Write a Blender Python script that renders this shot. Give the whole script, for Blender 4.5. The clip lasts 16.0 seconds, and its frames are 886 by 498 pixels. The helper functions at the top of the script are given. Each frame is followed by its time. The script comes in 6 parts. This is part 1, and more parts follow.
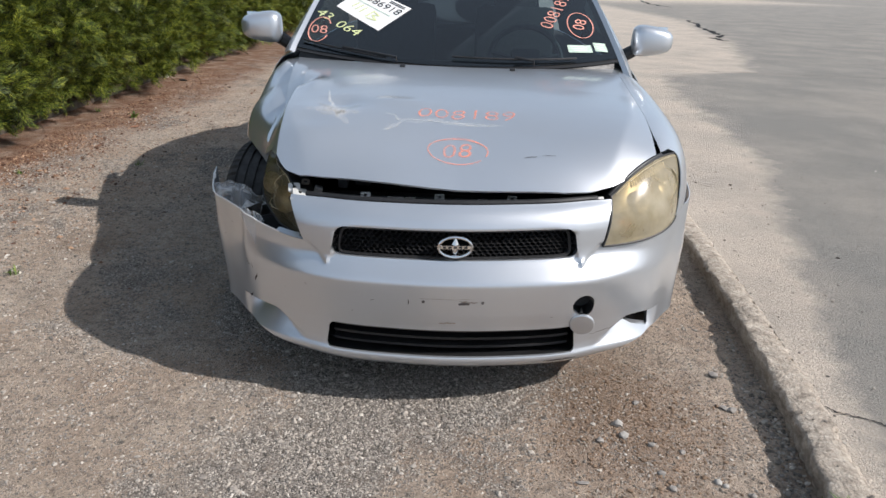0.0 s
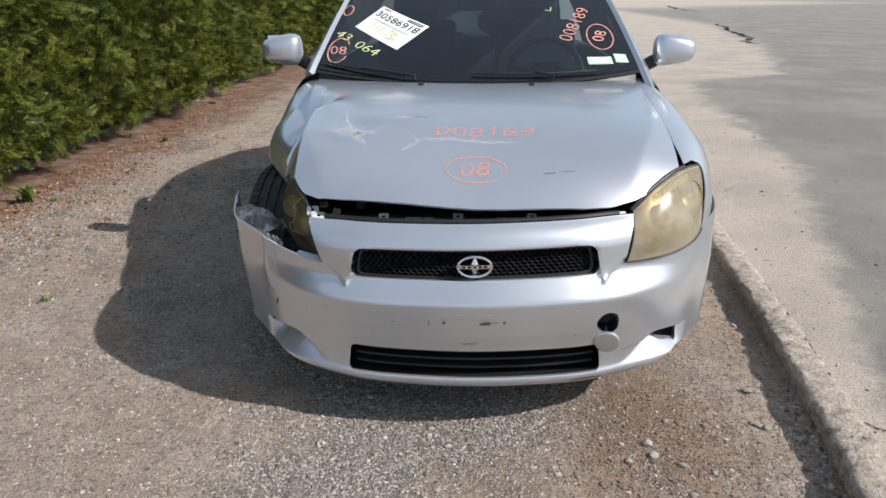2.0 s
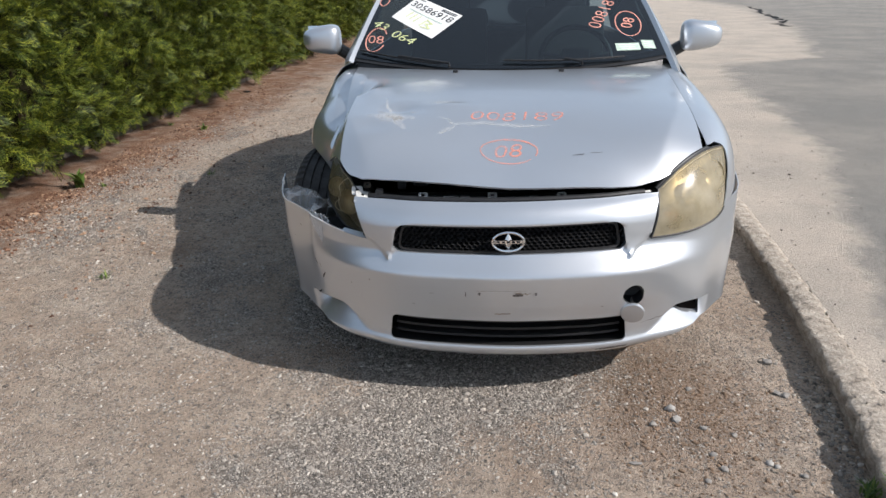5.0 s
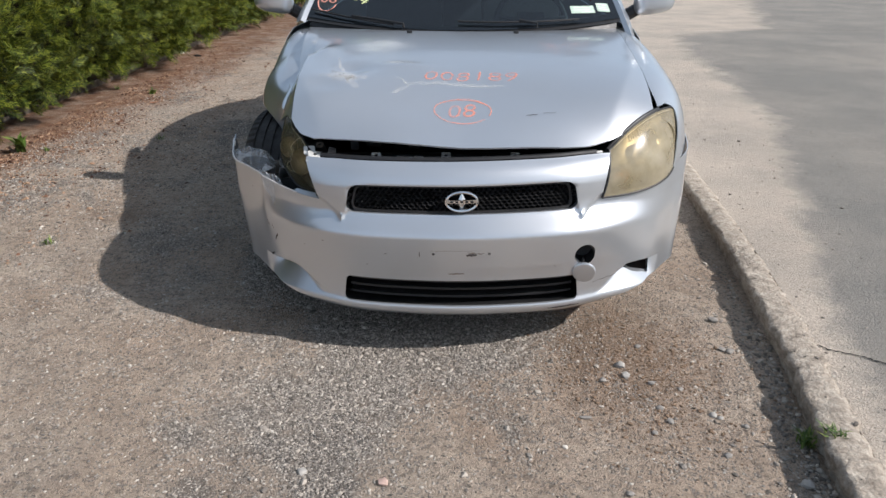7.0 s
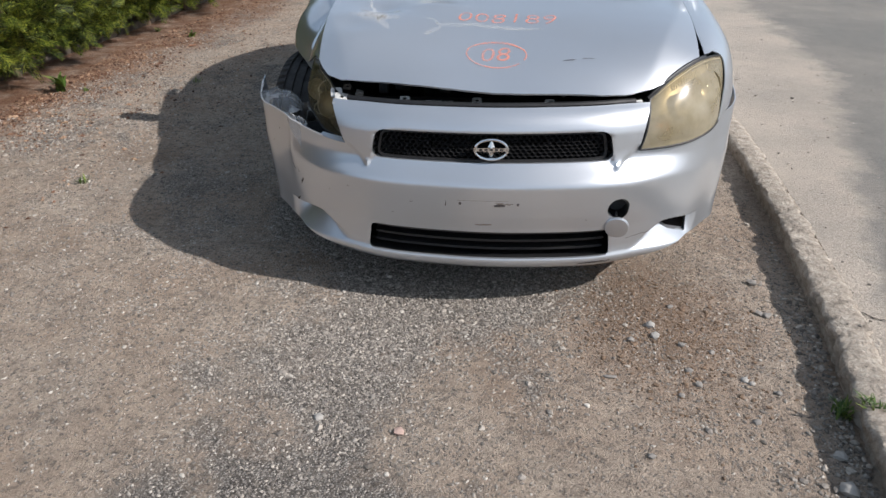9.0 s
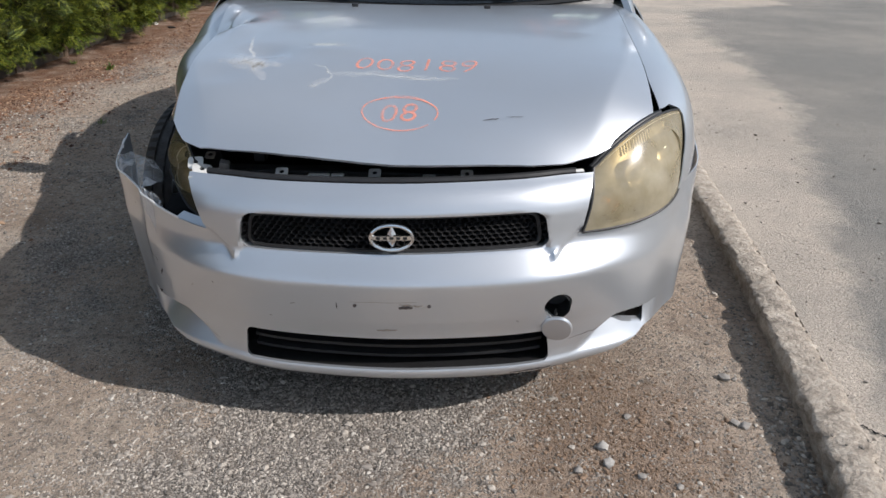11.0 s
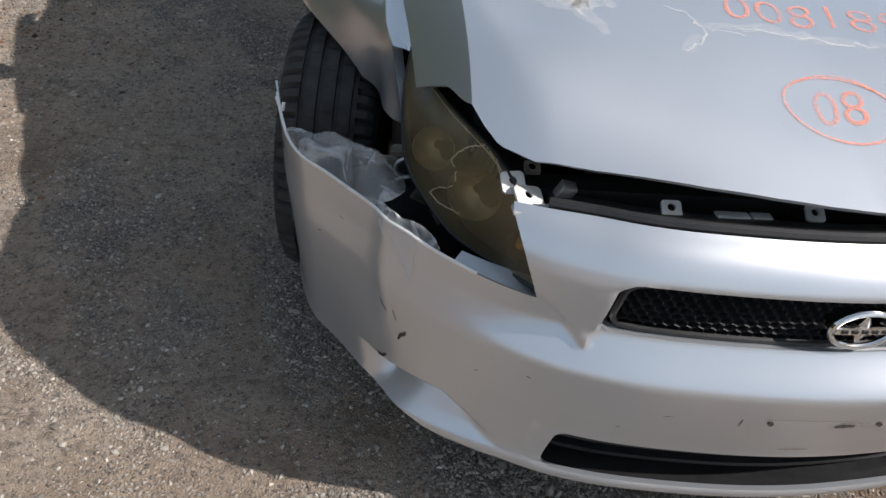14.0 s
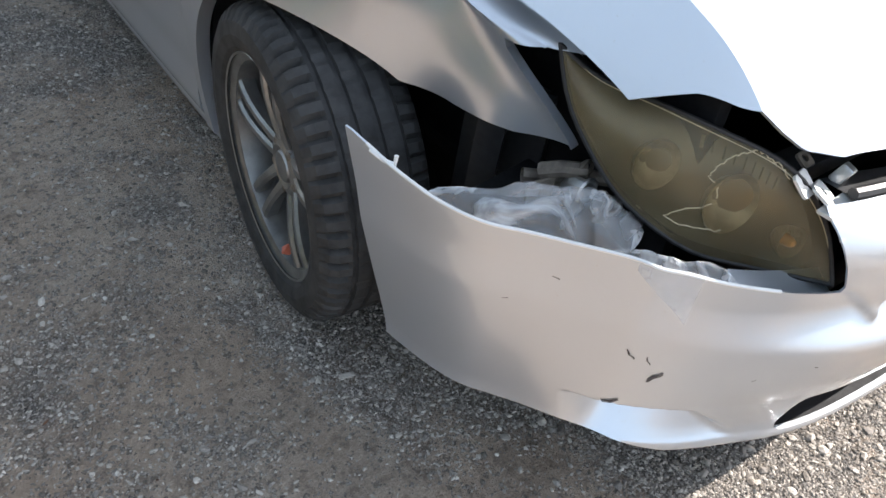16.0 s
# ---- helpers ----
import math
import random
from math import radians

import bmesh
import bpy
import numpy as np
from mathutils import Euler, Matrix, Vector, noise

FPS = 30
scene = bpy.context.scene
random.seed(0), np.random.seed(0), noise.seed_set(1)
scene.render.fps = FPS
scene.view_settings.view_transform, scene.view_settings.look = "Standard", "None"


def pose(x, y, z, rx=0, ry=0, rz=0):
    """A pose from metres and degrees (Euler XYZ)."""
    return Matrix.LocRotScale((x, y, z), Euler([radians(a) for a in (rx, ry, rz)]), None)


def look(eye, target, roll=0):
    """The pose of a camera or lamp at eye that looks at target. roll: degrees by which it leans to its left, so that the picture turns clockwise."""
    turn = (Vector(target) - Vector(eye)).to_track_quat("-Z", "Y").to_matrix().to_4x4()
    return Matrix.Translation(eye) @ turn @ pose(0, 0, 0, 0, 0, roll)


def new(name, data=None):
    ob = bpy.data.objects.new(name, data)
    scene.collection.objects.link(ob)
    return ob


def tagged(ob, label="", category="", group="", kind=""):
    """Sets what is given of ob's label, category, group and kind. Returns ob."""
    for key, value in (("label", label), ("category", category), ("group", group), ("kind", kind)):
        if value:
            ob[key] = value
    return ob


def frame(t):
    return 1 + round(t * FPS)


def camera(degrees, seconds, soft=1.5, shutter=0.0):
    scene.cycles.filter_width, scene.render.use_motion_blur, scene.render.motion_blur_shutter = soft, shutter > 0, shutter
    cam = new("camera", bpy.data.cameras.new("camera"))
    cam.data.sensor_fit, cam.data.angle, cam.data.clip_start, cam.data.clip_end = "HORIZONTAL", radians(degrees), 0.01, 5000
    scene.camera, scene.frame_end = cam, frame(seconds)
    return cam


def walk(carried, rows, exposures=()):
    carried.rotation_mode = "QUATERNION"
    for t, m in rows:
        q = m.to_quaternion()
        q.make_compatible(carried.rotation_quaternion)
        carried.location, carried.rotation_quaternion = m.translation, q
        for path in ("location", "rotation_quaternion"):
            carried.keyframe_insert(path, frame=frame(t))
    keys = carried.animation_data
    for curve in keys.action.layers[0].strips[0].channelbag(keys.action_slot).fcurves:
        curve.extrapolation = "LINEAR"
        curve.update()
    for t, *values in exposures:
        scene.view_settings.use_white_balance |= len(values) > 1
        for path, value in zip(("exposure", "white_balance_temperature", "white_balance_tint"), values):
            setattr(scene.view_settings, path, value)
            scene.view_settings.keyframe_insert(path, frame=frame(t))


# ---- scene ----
cam = camera(64.5, 16.0)
PATH = [
    (0, (-0.044, -1.944, 1.302), (-0.036, -0.076, 0.589), 2.2),
    (0.5, (-0.021, -1.927, 1.309), (-0.141, -0.067, 0.583), -0.2),
    (1, (-0.015, -1.931, 1.315), (-0.123, -0.062, 0.613), -0.2),
    (1.5, (-0.009, -1.927, 1.316), (-0.091, -0.052, 0.623), -0.4),
    (2, (-0.008, -1.916, 1.317), (-0.091, -0.038, 0.635), -0.2),
    (2.5, (-0.006, -1.932, 1.292), (-0.243, -0.067, 0.609), -0.0),
    (3, (-0.057, -1.985, 1.3), (-0.378, -0.147, 0.581), -1.3),
    (3.5, (-0.141, -2.057, 1.297), (-0.369, -0.202, 0.587), 1.1),
    (3.7, (-0.159, -2.069, 1.308), (-0.273, -0.209, 0.583), 2.6),
    (5.8, (0.038, -2.081, 1.339), (-0.137, -0.219, 0.631), -3.1),
    (6, (0.03, -2.095, 1.329), (-0.09, -0.232, 0.612), -2.2),
    (6.5, (0.008, -2.091, 1.326), (-0.066, -0.246, 0.558), -1.1),
    (7, (-0.01, -2.086, 1.305), (-0.053, -0.25, 0.513), 0.1),
    (7.5, (-0.038, -2.089, 1.31), (-0.191, -0.259, 0.519), -0.1),
    (8, (-0.048, -2.092, 1.303), (-0.168, -0.261, 0.507), 1.2),
    (8.5, (-0.027, -2.088, 1.285), (-0.213, -0.28, 0.451), 3.1),
    (9, (0.027, -2.033, 1.264), (-0.122, -0.258, 0.355), 0.6),
    (9.2, (0.074, -1.995, 1.243), (0.048, -0.173, 0.42), 3.7),
    (11.3, (0.206, -1.399, 1.252), (0.127, 0.401, 0.383), -0.9),
    (11.5, (0.254, -1.335, 1.269), (0.117, 0.457, 0.39), -3.3),
    (12, (0.237, -1.214, 1.263), (-0.032, 0.527, 0.317), -4.0),
    (12.5, (-0.016, -1.203, 1.266), (-0.143, 0.538, 0.29), -0.8),
    (12.6, (-0.09, -1.219, 1.265), (-0.198, 0.518, 0.28), -0.5),
    (13, (-0.252, -1.088, 1.226), (-0.325, 0.555, 0.088), 2.4),
    (13.5, (-0.477, -0.819, 1.197), (-0.481, 0.785, 0.003), 4.0),
    (14, (-0.716, -0.724, 1.179), (-0.477, 0.899, 0.034), 7.3),
    (14.5, (-0.972, -0.693, 1.177), (-0.373, 0.76, -0.059), 13.9),
    (15, (-1.073, -0.451, 1.137), (-0.581, 1.019, -0.127), 3.8),
    (15.5, (-1.195, -0.314, 1.153), (-0.583, 1.088, -0.135), 1.9),
    (16, (-1.332, -0.146, 1.168), (-0.348, 0.994, -0.148), 7.5),
]
walk(cam, [(t, look(eye, target, roll)) for t, eye, target, roll in PATH],
     [(0, 0.0, 6300, 13), (6, 0.0, 6300, 13), (9, -0.12, 6250, 13), (12.6, -0.12, 6300, 13), (13.5, -0.06, 6400, 13), (14, 0.02, 6450, 13), (15, 0.36, 6450, 13), (15.5, 1.15, 6450, 13), (16, 1.35, 6450, 13)])

# ---- light ----
SUN = Vector((1.19, -0.41, 1.0)).normalized()      # the way towards the sun
world = bpy.data.worlds.new("sky")
scene.world = world
world.use_nodes = True
wn = world.node_tree
sky = wn.nodes.new("ShaderNodeTexSky")
sky.sky_type, sky.sun_disc = "NISHITA", False
sky.sun_elevation = math.asin(SUN.z)
sky.sun_rotation = math.atan2(SUN.x, SUN.y)
sky.dust_density, sky.air_density = 4.0, 1.0
wn.nodes["Background"].inputs["Strength"].default_value = 0.040
wn.links.new(sky.outputs["Color"], wn.nodes["Background"].inputs["Color"])
haze, both = wn.nodes.new("ShaderNodeBackground"), wn.nodes.new("ShaderNodeAddShader")     # bright summer haze
haze.inputs["Color"].default_value = (0.66, 0.83, 1.0, 1)
up, rise, veil = wn.nodes.new("ShaderNodeTexCoord"), wn.nodes.new("ShaderNodeSeparateXYZ"), wn.nodes.new("ShaderNodeMapRange")
wn.links.new(up.outputs["Generated"], rise.inputs[0])
wn.links.new(rise.outputs["Z"], veil.inputs["Value"])          # paler towards the horizon
veil.inputs["From Min"].default_value, veil.inputs["From Max"].default_value = 0.0, 0.8
veil.inputs["To Min"].default_value, veil.inputs["To Max"].default_value = 0.66, 0.31
wn.links.new(veil.outputs[0], haze.inputs["Strength"])
wn.links.new(wn.nodes["Background"].outputs[0], both.inputs[0])
wn.links.new(haze.outputs[0], both.inputs[1])
wn.links.new(both.outputs[0], wn.nodes["World Output"].inputs["Surface"])
sun_data = bpy.data.lights.new("sun", "SUN")
sun_data.energy, sun_data.angle, sun_data.color = 5.0, radians(0.6), (1.0, 0.955, 0.885)
sun = new("sun", sun_data)
sun.matrix_basis = look(SUN * 30, (0, 0, 0))


# ---- materials ----
def shader(name, colour=(0.5, 0.5, 0.5), rough=0.5, metal=0.0, spec=0.5, coat=0.0):
    m = bpy.data.materials.new(name)
    m.use_nodes = True
    b = m.node_tree.nodes["Principled BSDF"]
    b.inputs["Base Color"].default_value = (*colour, 1)
    b.inputs["Roughness"].default_value = rough
    b.inputs["Metallic"].default_value = metal
    b.inputs["Specular IOR Level"].default_value = spec
    b.inputs["Coat Weight"].default_value = coat
    b.inputs["Coat Roughness"].default_value = 0.10
    return m


class Net:
    """Shortcuts for one material and its nodes."""

    def __init__(self, m):
        self.t, self.b = m.node_tree, m.node_tree.nodes["Principled BSDF"]
        self.co = self.node("ShaderNodeTexCoord").outputs["Object"]

    def node(self, kind, **values):
        n = self.t.nodes.new(kind)
        for key, v in values.items():
            n.inputs[key.replace("_", " ")].default_value = v
        return n

    def link(self, a, b):
        self.t.links.new(a, b)

    def noise(self, scale, detail=4.0, rough=0.55, coord=None):
        n = self.node("ShaderNodeTexNoise", Scale=scale, Detail=detail, Roughness=rough)
        self.link(coord or self.co, n.inputs["Vector"])
        return n.outputs["Fac"]

    def cells(self, scale, out="Distance", feature="F1", coord=None):
        n = self.node("ShaderNodeTexVoronoi", Scale=scale)
        n.feature = feature
        self.link(coord or self.co, n.inputs["Vector"])
        return n.outputs[out]

    def ramp(self, fac, *stops):
        n = self.node("ShaderNodeValToRGB")
        e = n.color_ramp.elements
        while len(e) < len(stops):
            e.new(0.5)
        for k, (at, c) in zip(e, stops):
            k.position = at
            k.color = (*c, 1) if isinstance(c, tuple) else (c, c, c, 1)
        self.link(fac, n.inputs["Fac"])
        return n.outputs["Color"]

    def mix(self, fac, a, b, how="MIX"):
        n = self.node("ShaderNodeMix")
        n.data_type, n.blend_type = "RGBA", how
        for sock, v in ((n.inputs[0], fac), (n.inputs[6], a), (n.inputs[7], b)):
            if isinstance(v, (int, float)):
                sock.default_value = v if sock == n.inputs[0] else (v, v, v, 1)
            elif isinstance(v, tuple):
                sock.default_value = (*v, 1)
            else:
                self.link(v, sock)
        return n.outputs[2]

    def maths(self, how, a, b=0.0, clamp=False):
        n = self.node("ShaderNodeMath")
        n.operation, n.use_clamp = how, clamp
        for sock, v in ((n.inputs[0], a), (n.inputs[1], b)):
            if isinstance(v, (int, float)):
                sock.default_value = v
            else:
                self.link(v, sock)
        return n.outputs[0]

    def colour(self, c):
        self.link(c, self.b.inputs["Base Color"])

    def rough(self, c):
        self.link(c, self.b.inputs["Roughness"])

    def bump(self, height, strength=0.3, distance=0.01, under=None):
        n = self.node("ShaderNodeBump", Strength=strength, Distance=distance)
        self.link(height, n.inputs["Height"])
        if under:
            self.link(under, n.inputs["Normal"])
        self.link(n.outputs["Normal"], self.b.inputs["Normal"])
        return n.outputs["Normal"]

    def rand(self):
        return self.node("ShaderNodeObjectInfo").outputs["Random"]

    def island(self):
        return self.node("ShaderNodeNewGeometry").outputs["Random Per Island"]

    def split(self):
        n = self.node("ShaderNodeSeparateXYZ")
        self.link(self.co, n.inputs[0])
        return n.outputs


def silver_paint(name):
    m = shader(name, (0.59, 0.625, 0.67), 0.34, 0.72, 0.5, 1.0)
    m.node_tree.nodes["Principled BSDF"].inputs["Coat IOR"].default_value = 1.6
    n = Net(m)
    film = n.ramp(n.noise(2.2, 5, 0.55), (0.42, 0.0), (0.80, 0.30))
    specks = n.ramp(n.noise(160, 3, 0.7), (0.66, 0.0), (0.78, 0.35))
    paint = n.mix(film, (0.595, 0.628, 0.67), (0.51, 0.50, 0.48))
    n.colour(n.mix(specks, paint, (0.46, 0.42, 0.37)))
    n.rough(n.ramp(n.noise(3.0, 4, 0.5), (0.3, 0.30), (0.8, 0.39)))
    flake = n.noise(900, 2, 0.6)
    n.bump(flake, 0.06, 0.001)
    return m


def ground_mat():
    m = shader("gravel", (0.3, 0.26, 0.2), 0.95, 0, 0.2)
    n = Net(m)
    xyz = n.split()

    def span(value, a, b):
        r = n.node("ShaderNodeMapRange")
        n.link(value, r.inputs["Value"])
        for key, v in (("From Min", a), ("From Max", b)):
            r.inputs[key].default_value = v
        return r.outputs[0]

    def share(name):
        a = n.node("ShaderNodeAttribute")
        a.attribute_name = name
        return a.outputs["Fac"]

    # packed dust lies over the stones where the ground carries it
    mid = n.noise(9, 7, 0.72)
    sand = span(n.maths("ADD", share("sand"), n.maths("MULTIPLY", n.maths("SUBTRACT", mid, 0.5), 0.9)), 0.34, 0.66)
    bw = n.node("ShaderNodeRGBToBW")
    n.link(n.cells(210, "Color"), bw.inputs[0])
    stone = n.ramp(bw.outputs[0], (0.10, (0.12, 0.113, 0.105)), (0.40, (0.27, 0.25, 0.23)), (0.72, (0.50, 0.465, 0.42)), (0.93, (0.80, 0.76, 0.70)))
    stone = n.mix(n.ramp(n.cells(210), (0.34, 0.0), (0.62, 0.85)), stone, (0.085, 0.075, 0.066))      # shade in the gaps between the stones, mixed into the colour
    dusty = n.ramp(n.noise(34, 8, 0.8), (0.36, 0.55), (0.54, 0.0))
    stone = n.mix(dusty, stone, (0.33, 0.29, 0.25))
    fine = n.ramp(n.noise(95, 8, 0.8), (0.26, (0.26, 0.222, 0.188)), (0.5, (0.51, 0.422, 0.338)), (0.76, (0.72, 0.62, 0.52)))
    fine = n.mix(n.ramp(n.noise(2.1, 5, 0.6), (0.40, 0.0), (0.66, 0.75)), fine, (0.47, 0.355, 0.265))      # warmer drifts
    grit = n.cells(120, "Color")
    gb = n.node("ShaderNodeRGBToBW")
    n.link(grit, gb.inputs[0])
    fine = n.mix(n.ramp(n.maths("MULTIPLY", gb.outputs[0], n.noise(30, 5, 0.7)), (0.34, 0.0), (0.44, 0.8)), fine, stone)
    fine = n.mix(n.ramp(n.noise(26, 6, 0.75), (0.36, 0.65), (0.50, 0.0)), fine, (0.19, 0.158, 0.13))
    base = n.mix(sand, stone, fine)
    # brown loam: a patch by the kerb, and drifts
    dx, dy = n.maths("SUBTRACT", xyz[0], 0.52), n.maths("SUBTRACT", xyz[1], 0.06)
    ring = n.maths("SQRT", n.maths("ADD", n.maths("MULTIPLY", dx, dx), n.maths("MULTIPLY", n.maths("MULTIPLY", dy, dy), 0.5)))
    loam = n.maths("MULTIPLY", span(n.maths("ADD", ring, n.maths("MULTIPLY", n.noise(9, 9, 0.85), 0.9)), 0.84, 0.58), 0.85)
    drift = n.maths("MULTIPLY", span(n.noise(1.25, 5, 0.6), 0.58, 0.67), 0.6)
    brown = n.ramp(n.noise(110, 8, 0.8), (0.30, (0.12, 0.08, 0.054)), (0.5, (0.29, 0.208, 0.15)), (0.72, (0.52, 0.42, 0.33)))
    base = n.mix(n.maths("MAXIMUM", loam, drift), base, brown)
    # reddish litter by the hedge
    edge = n.maths("ADD", xyz[0], n.maths("MULTIPLY", n.noise(1.7, 5, 0.6), 1.3))
    soil = n.ramp(n.noise(60, 8, 0.8), (0.3, (0.085, 0.042, 0.026)), (0.52, (0.22, 0.115, 0.068)), (0.75, (0.42, 0.28, 0.185)))
    base = n.mix(n.maths("MULTIPLY", n.maths("MULTIPLY", span(edge, -1.92, -2.35), n.ramp(n.noise(4.5, 6, 0.7), (0.34, 0.3), (0.56, 1.0))), 0.95), base, soil)
    base = n.mix(1.0, base, n.ramp(n.noise(5.5, 10, 0.78), (0.34, (0.70, 0.69, 0.69)), (0.62, (1.0, 0.99, 0.98))), "MULTIPLY")      # damp and dry blotches
    n.colour(base)
    h = n.maths("ADD", n.maths("MULTIPLY", n.cells(190), -0.45), n.maths("MULTIPLY", n.noise(38, 10, 0.8), 1.6))
    # tread marks pressed into the loam: thin grooves along the lane and short lugs across them
    def tread(turned_by, scale, thin):
        wave = n.node("ShaderNodeTexWave", Scale=scale, Distortion=1.1, Detail=3.0, Detail_Scale=0.6)
        turn = n.node("ShaderNodeMapping")
        turn.inputs["Rotation"].default_value = (0, 0, radians(turned_by))
        n.link(n.co, turn.inputs["Vector"])
        n.link(turn.outputs[0], wave.inputs["Vector"])
        return n.ramp(wave.outputs["Fac"], (thin, 0.0), (1.0, 1.0))

    lane = n.maths("MULTIPLY", span(n.maths("ADD", xyz[0], n.maths("MULTIPLY", xyz[1], -0.15)), 0.34, 0.50), n.ramp(n.noise(3, 4), (0.46, 0.0), (0.60, 1.0)))
    marks = n.maths("ADD", tread(11, 6.5, 0.70), n.maths("MULTIPLY", n.maths("MULTIPLY", tread(62, 15, 0.55), n.ramp(n.noise(6, 3), (0.46, 0.0), (0.56, 1.0))), 0.8))
    h = n.maths("SUBTRACT", h, n.maths("MULTIPLY", n.maths("MULTIPLY", marks, lane), 0.26))
    n.bump(n.maths("ADD", h, n.maths("MULTIPLY", n.noise(420, 3), 0.25)), 0.95, 0.010)
    return m


def asphalt_mat():
    m = shader("old_asphalt", (0.2, 0.19, 0.18), 0.9, 0, 0.25)
    n = Net(m)
    dust = n.ramp(n.noise(0.7, 8, 0.7), (0.42, 0.0), (0.62, 1.0))
    a = n.node("ShaderNodeAttribute")
    a.attribute_name = "dust"
    near = n.ramp(n.maths("ADD", a.outputs["Fac"], n.maths("MULTIPLY", n.maths("SUBTRACT", n.noise(3.2, 7, 0.7), 0.5), 0.8)), (0.36, 0.0), (0.62, 1.0))
    dark = n.ramp(n.noise(160, 5, 0.75), (0.3, (0.155, 0.149, 0.136)), (0.7, (0.315, 0.30, 0.272)))
    light = n.ramp(n.noise(120, 6, 0.7), (0.3, (0.36, 0.305, 0.25)), (0.7, (0.68, 0.595, 0.50)))
    cover = n.maths("MAXIMUM", n.maths("MULTIPLY", dust, 0.28), n.maths("MULTIPLY", near, n.ramp(n.noise(1.3, 5, 0.6), (0.3, 0.55), (0.6, 1.0))), True)
    base = n.mix(cover, dark, light)
    n.colour(base)
    h = n.maths("ADD", n.maths("MULTIPLY", n.cells(130), -0.5), n.noise(40, 6, 0.7))
    n.bump(n.maths("ADD", h, n.maths("MULTIPLY", n.noise(220, 5, 0.7), 0.9)), 0.85, 0.010)
    return m


def concrete_mat():
    m = shader("worn_concrete", (0.4, 0.37, 0.32), 0.93, 0, 0.25)
    n = Net(m)
    a = n.ramp(n.noise(22, 9, 0.8), (0.32, (0.17, 0.14, 0.112)), (0.48, (0.36, 0.31, 0.255)), (0.68, (0.58, 0.515, 0.435)))
    spots = n.ramp(n.cells(110), (0.0, 0.6), (0.30, 0.0))
    n.colour(n.mix(spots, a, (0.20, 0.18, 0.155)))
    n.bump(n.maths("ADD", n.noise(45, 8, 0.75), n.maths("MULTIPLY", n.cells(80), -0.5)), 0.7, 0.012)
    return m


def leaf_mat(name, a, b, c):
    m = shader(name, b, 0.62, 0, 0.35)
    n = Net(m)
    tone = n.maths("ADD", n.maths("MULTIPLY", n.island(), 0.55), n.maths("MULTIPLY", n.noise(1.6, 4), 0.45))
    n.colour(n.ramp(tone, (0.25, a), (0.5, b), (0.78, c)))
    n.b.inputs["Transmission Weight"].default_value = 0.0
    n.b.inputs["Subsurface Weight"].default_value = 0.0
    return m


def stone_mat():
    m = shader("stones", (0.35, 0.33, 0.3), 0.9, 0, 0.25)
    n = Net(m)
    c = n.ramp(n.island(), (0.0, (0.060, 0.056, 0.052)), (0.38, (0.19, 0.175, 0.16)), (0.75, (0.38, 0.35, 0.31)), (0.95, (0.50, 0.45, 0.39)), (1.0, (0.66, 0.62, 0.56)))
    n.colour(n.mix(n.ramp(n.noise(180, 4), (0.32, 0.04), (0.75, 0.42)), c, (0.38, 0.315, 0.25)))
    n.bump(n.noise(260, 4), 0.4, 0.003)
    return m


def plain(name, colour, rough=0.5, metal=0.0, vary=0.25, scale=40, bump=0.1, spec=0.5):
    """A plain surface with grain and smudges."""
    m = shader(name, colour, rough, metal, spec)
    n = Net(m)
    lo = tuple(c * (1 - vary) for c in colour)
    hi = tuple(min(1, c * (1 + vary)) for c in colour)
    n.colour(n.ramp(n.noise(scale, 5, 0.65), (0.3, lo), (0.7, hi)))
    n.rough(n.ramp(n.noise(scale * 0.4, 4), (0.3, max(0.02, rough * 0.85)), (0.7, min(1, rough * 1.2))))
    if bump:
        n.bump(n.noise(scale * 6, 3), bump, 0.002)
    return m


def glass(name, tint=(0.75, 0.85, 0.82), rough=0.0, clear=0.8, dust_sheen=0.02):
    """Thin pane: clear in part, glossy on top."""
    m = bpy.data.materials.new(name)
    m.use_nodes = True
    t = m.node_tree
    t.nodes.remove(t.nodes["Principled BSDF"])
    out = t.nodes["Material Output"]
    a, b, mix, fr = (t.nodes.new(k) for k in ("ShaderNodeBsdfTransparent", "ShaderNodeBsdfGlossy", "ShaderNodeMixShader", "ShaderNodeFresnel"))
    a.inputs[0].default_value = (*(c * clear for c in tint), 1)
    b.inputs["Roughness"].default_value = rough
    fr.inputs["IOR"].default_value = 1.75
    t.links.new(fr.outputs[0], mix.inputs[0])
    t.links.new(a.outputs[0], mix.inputs[1])
    t.links.new(b.outputs[0], mix.inputs[2])
    # faint dust film; its blue stands in for the sky's reflection
    soil, film = t.nodes.new("ShaderNodeBsdfDiffuse"), t.nodes.new("ShaderNodeMixShader")
    soil.inputs[0].default_value = (0.36, 0.45, 0.56, 1)
    film.inputs[0].default_value = dust_sheen
    t.links.new(mix.outputs[0], film.inputs[1])
    t.links.new(soil.outputs[0], film.inputs[2])
    t.links.new(film.outputs[0], out.inputs["Surface"])
    return m


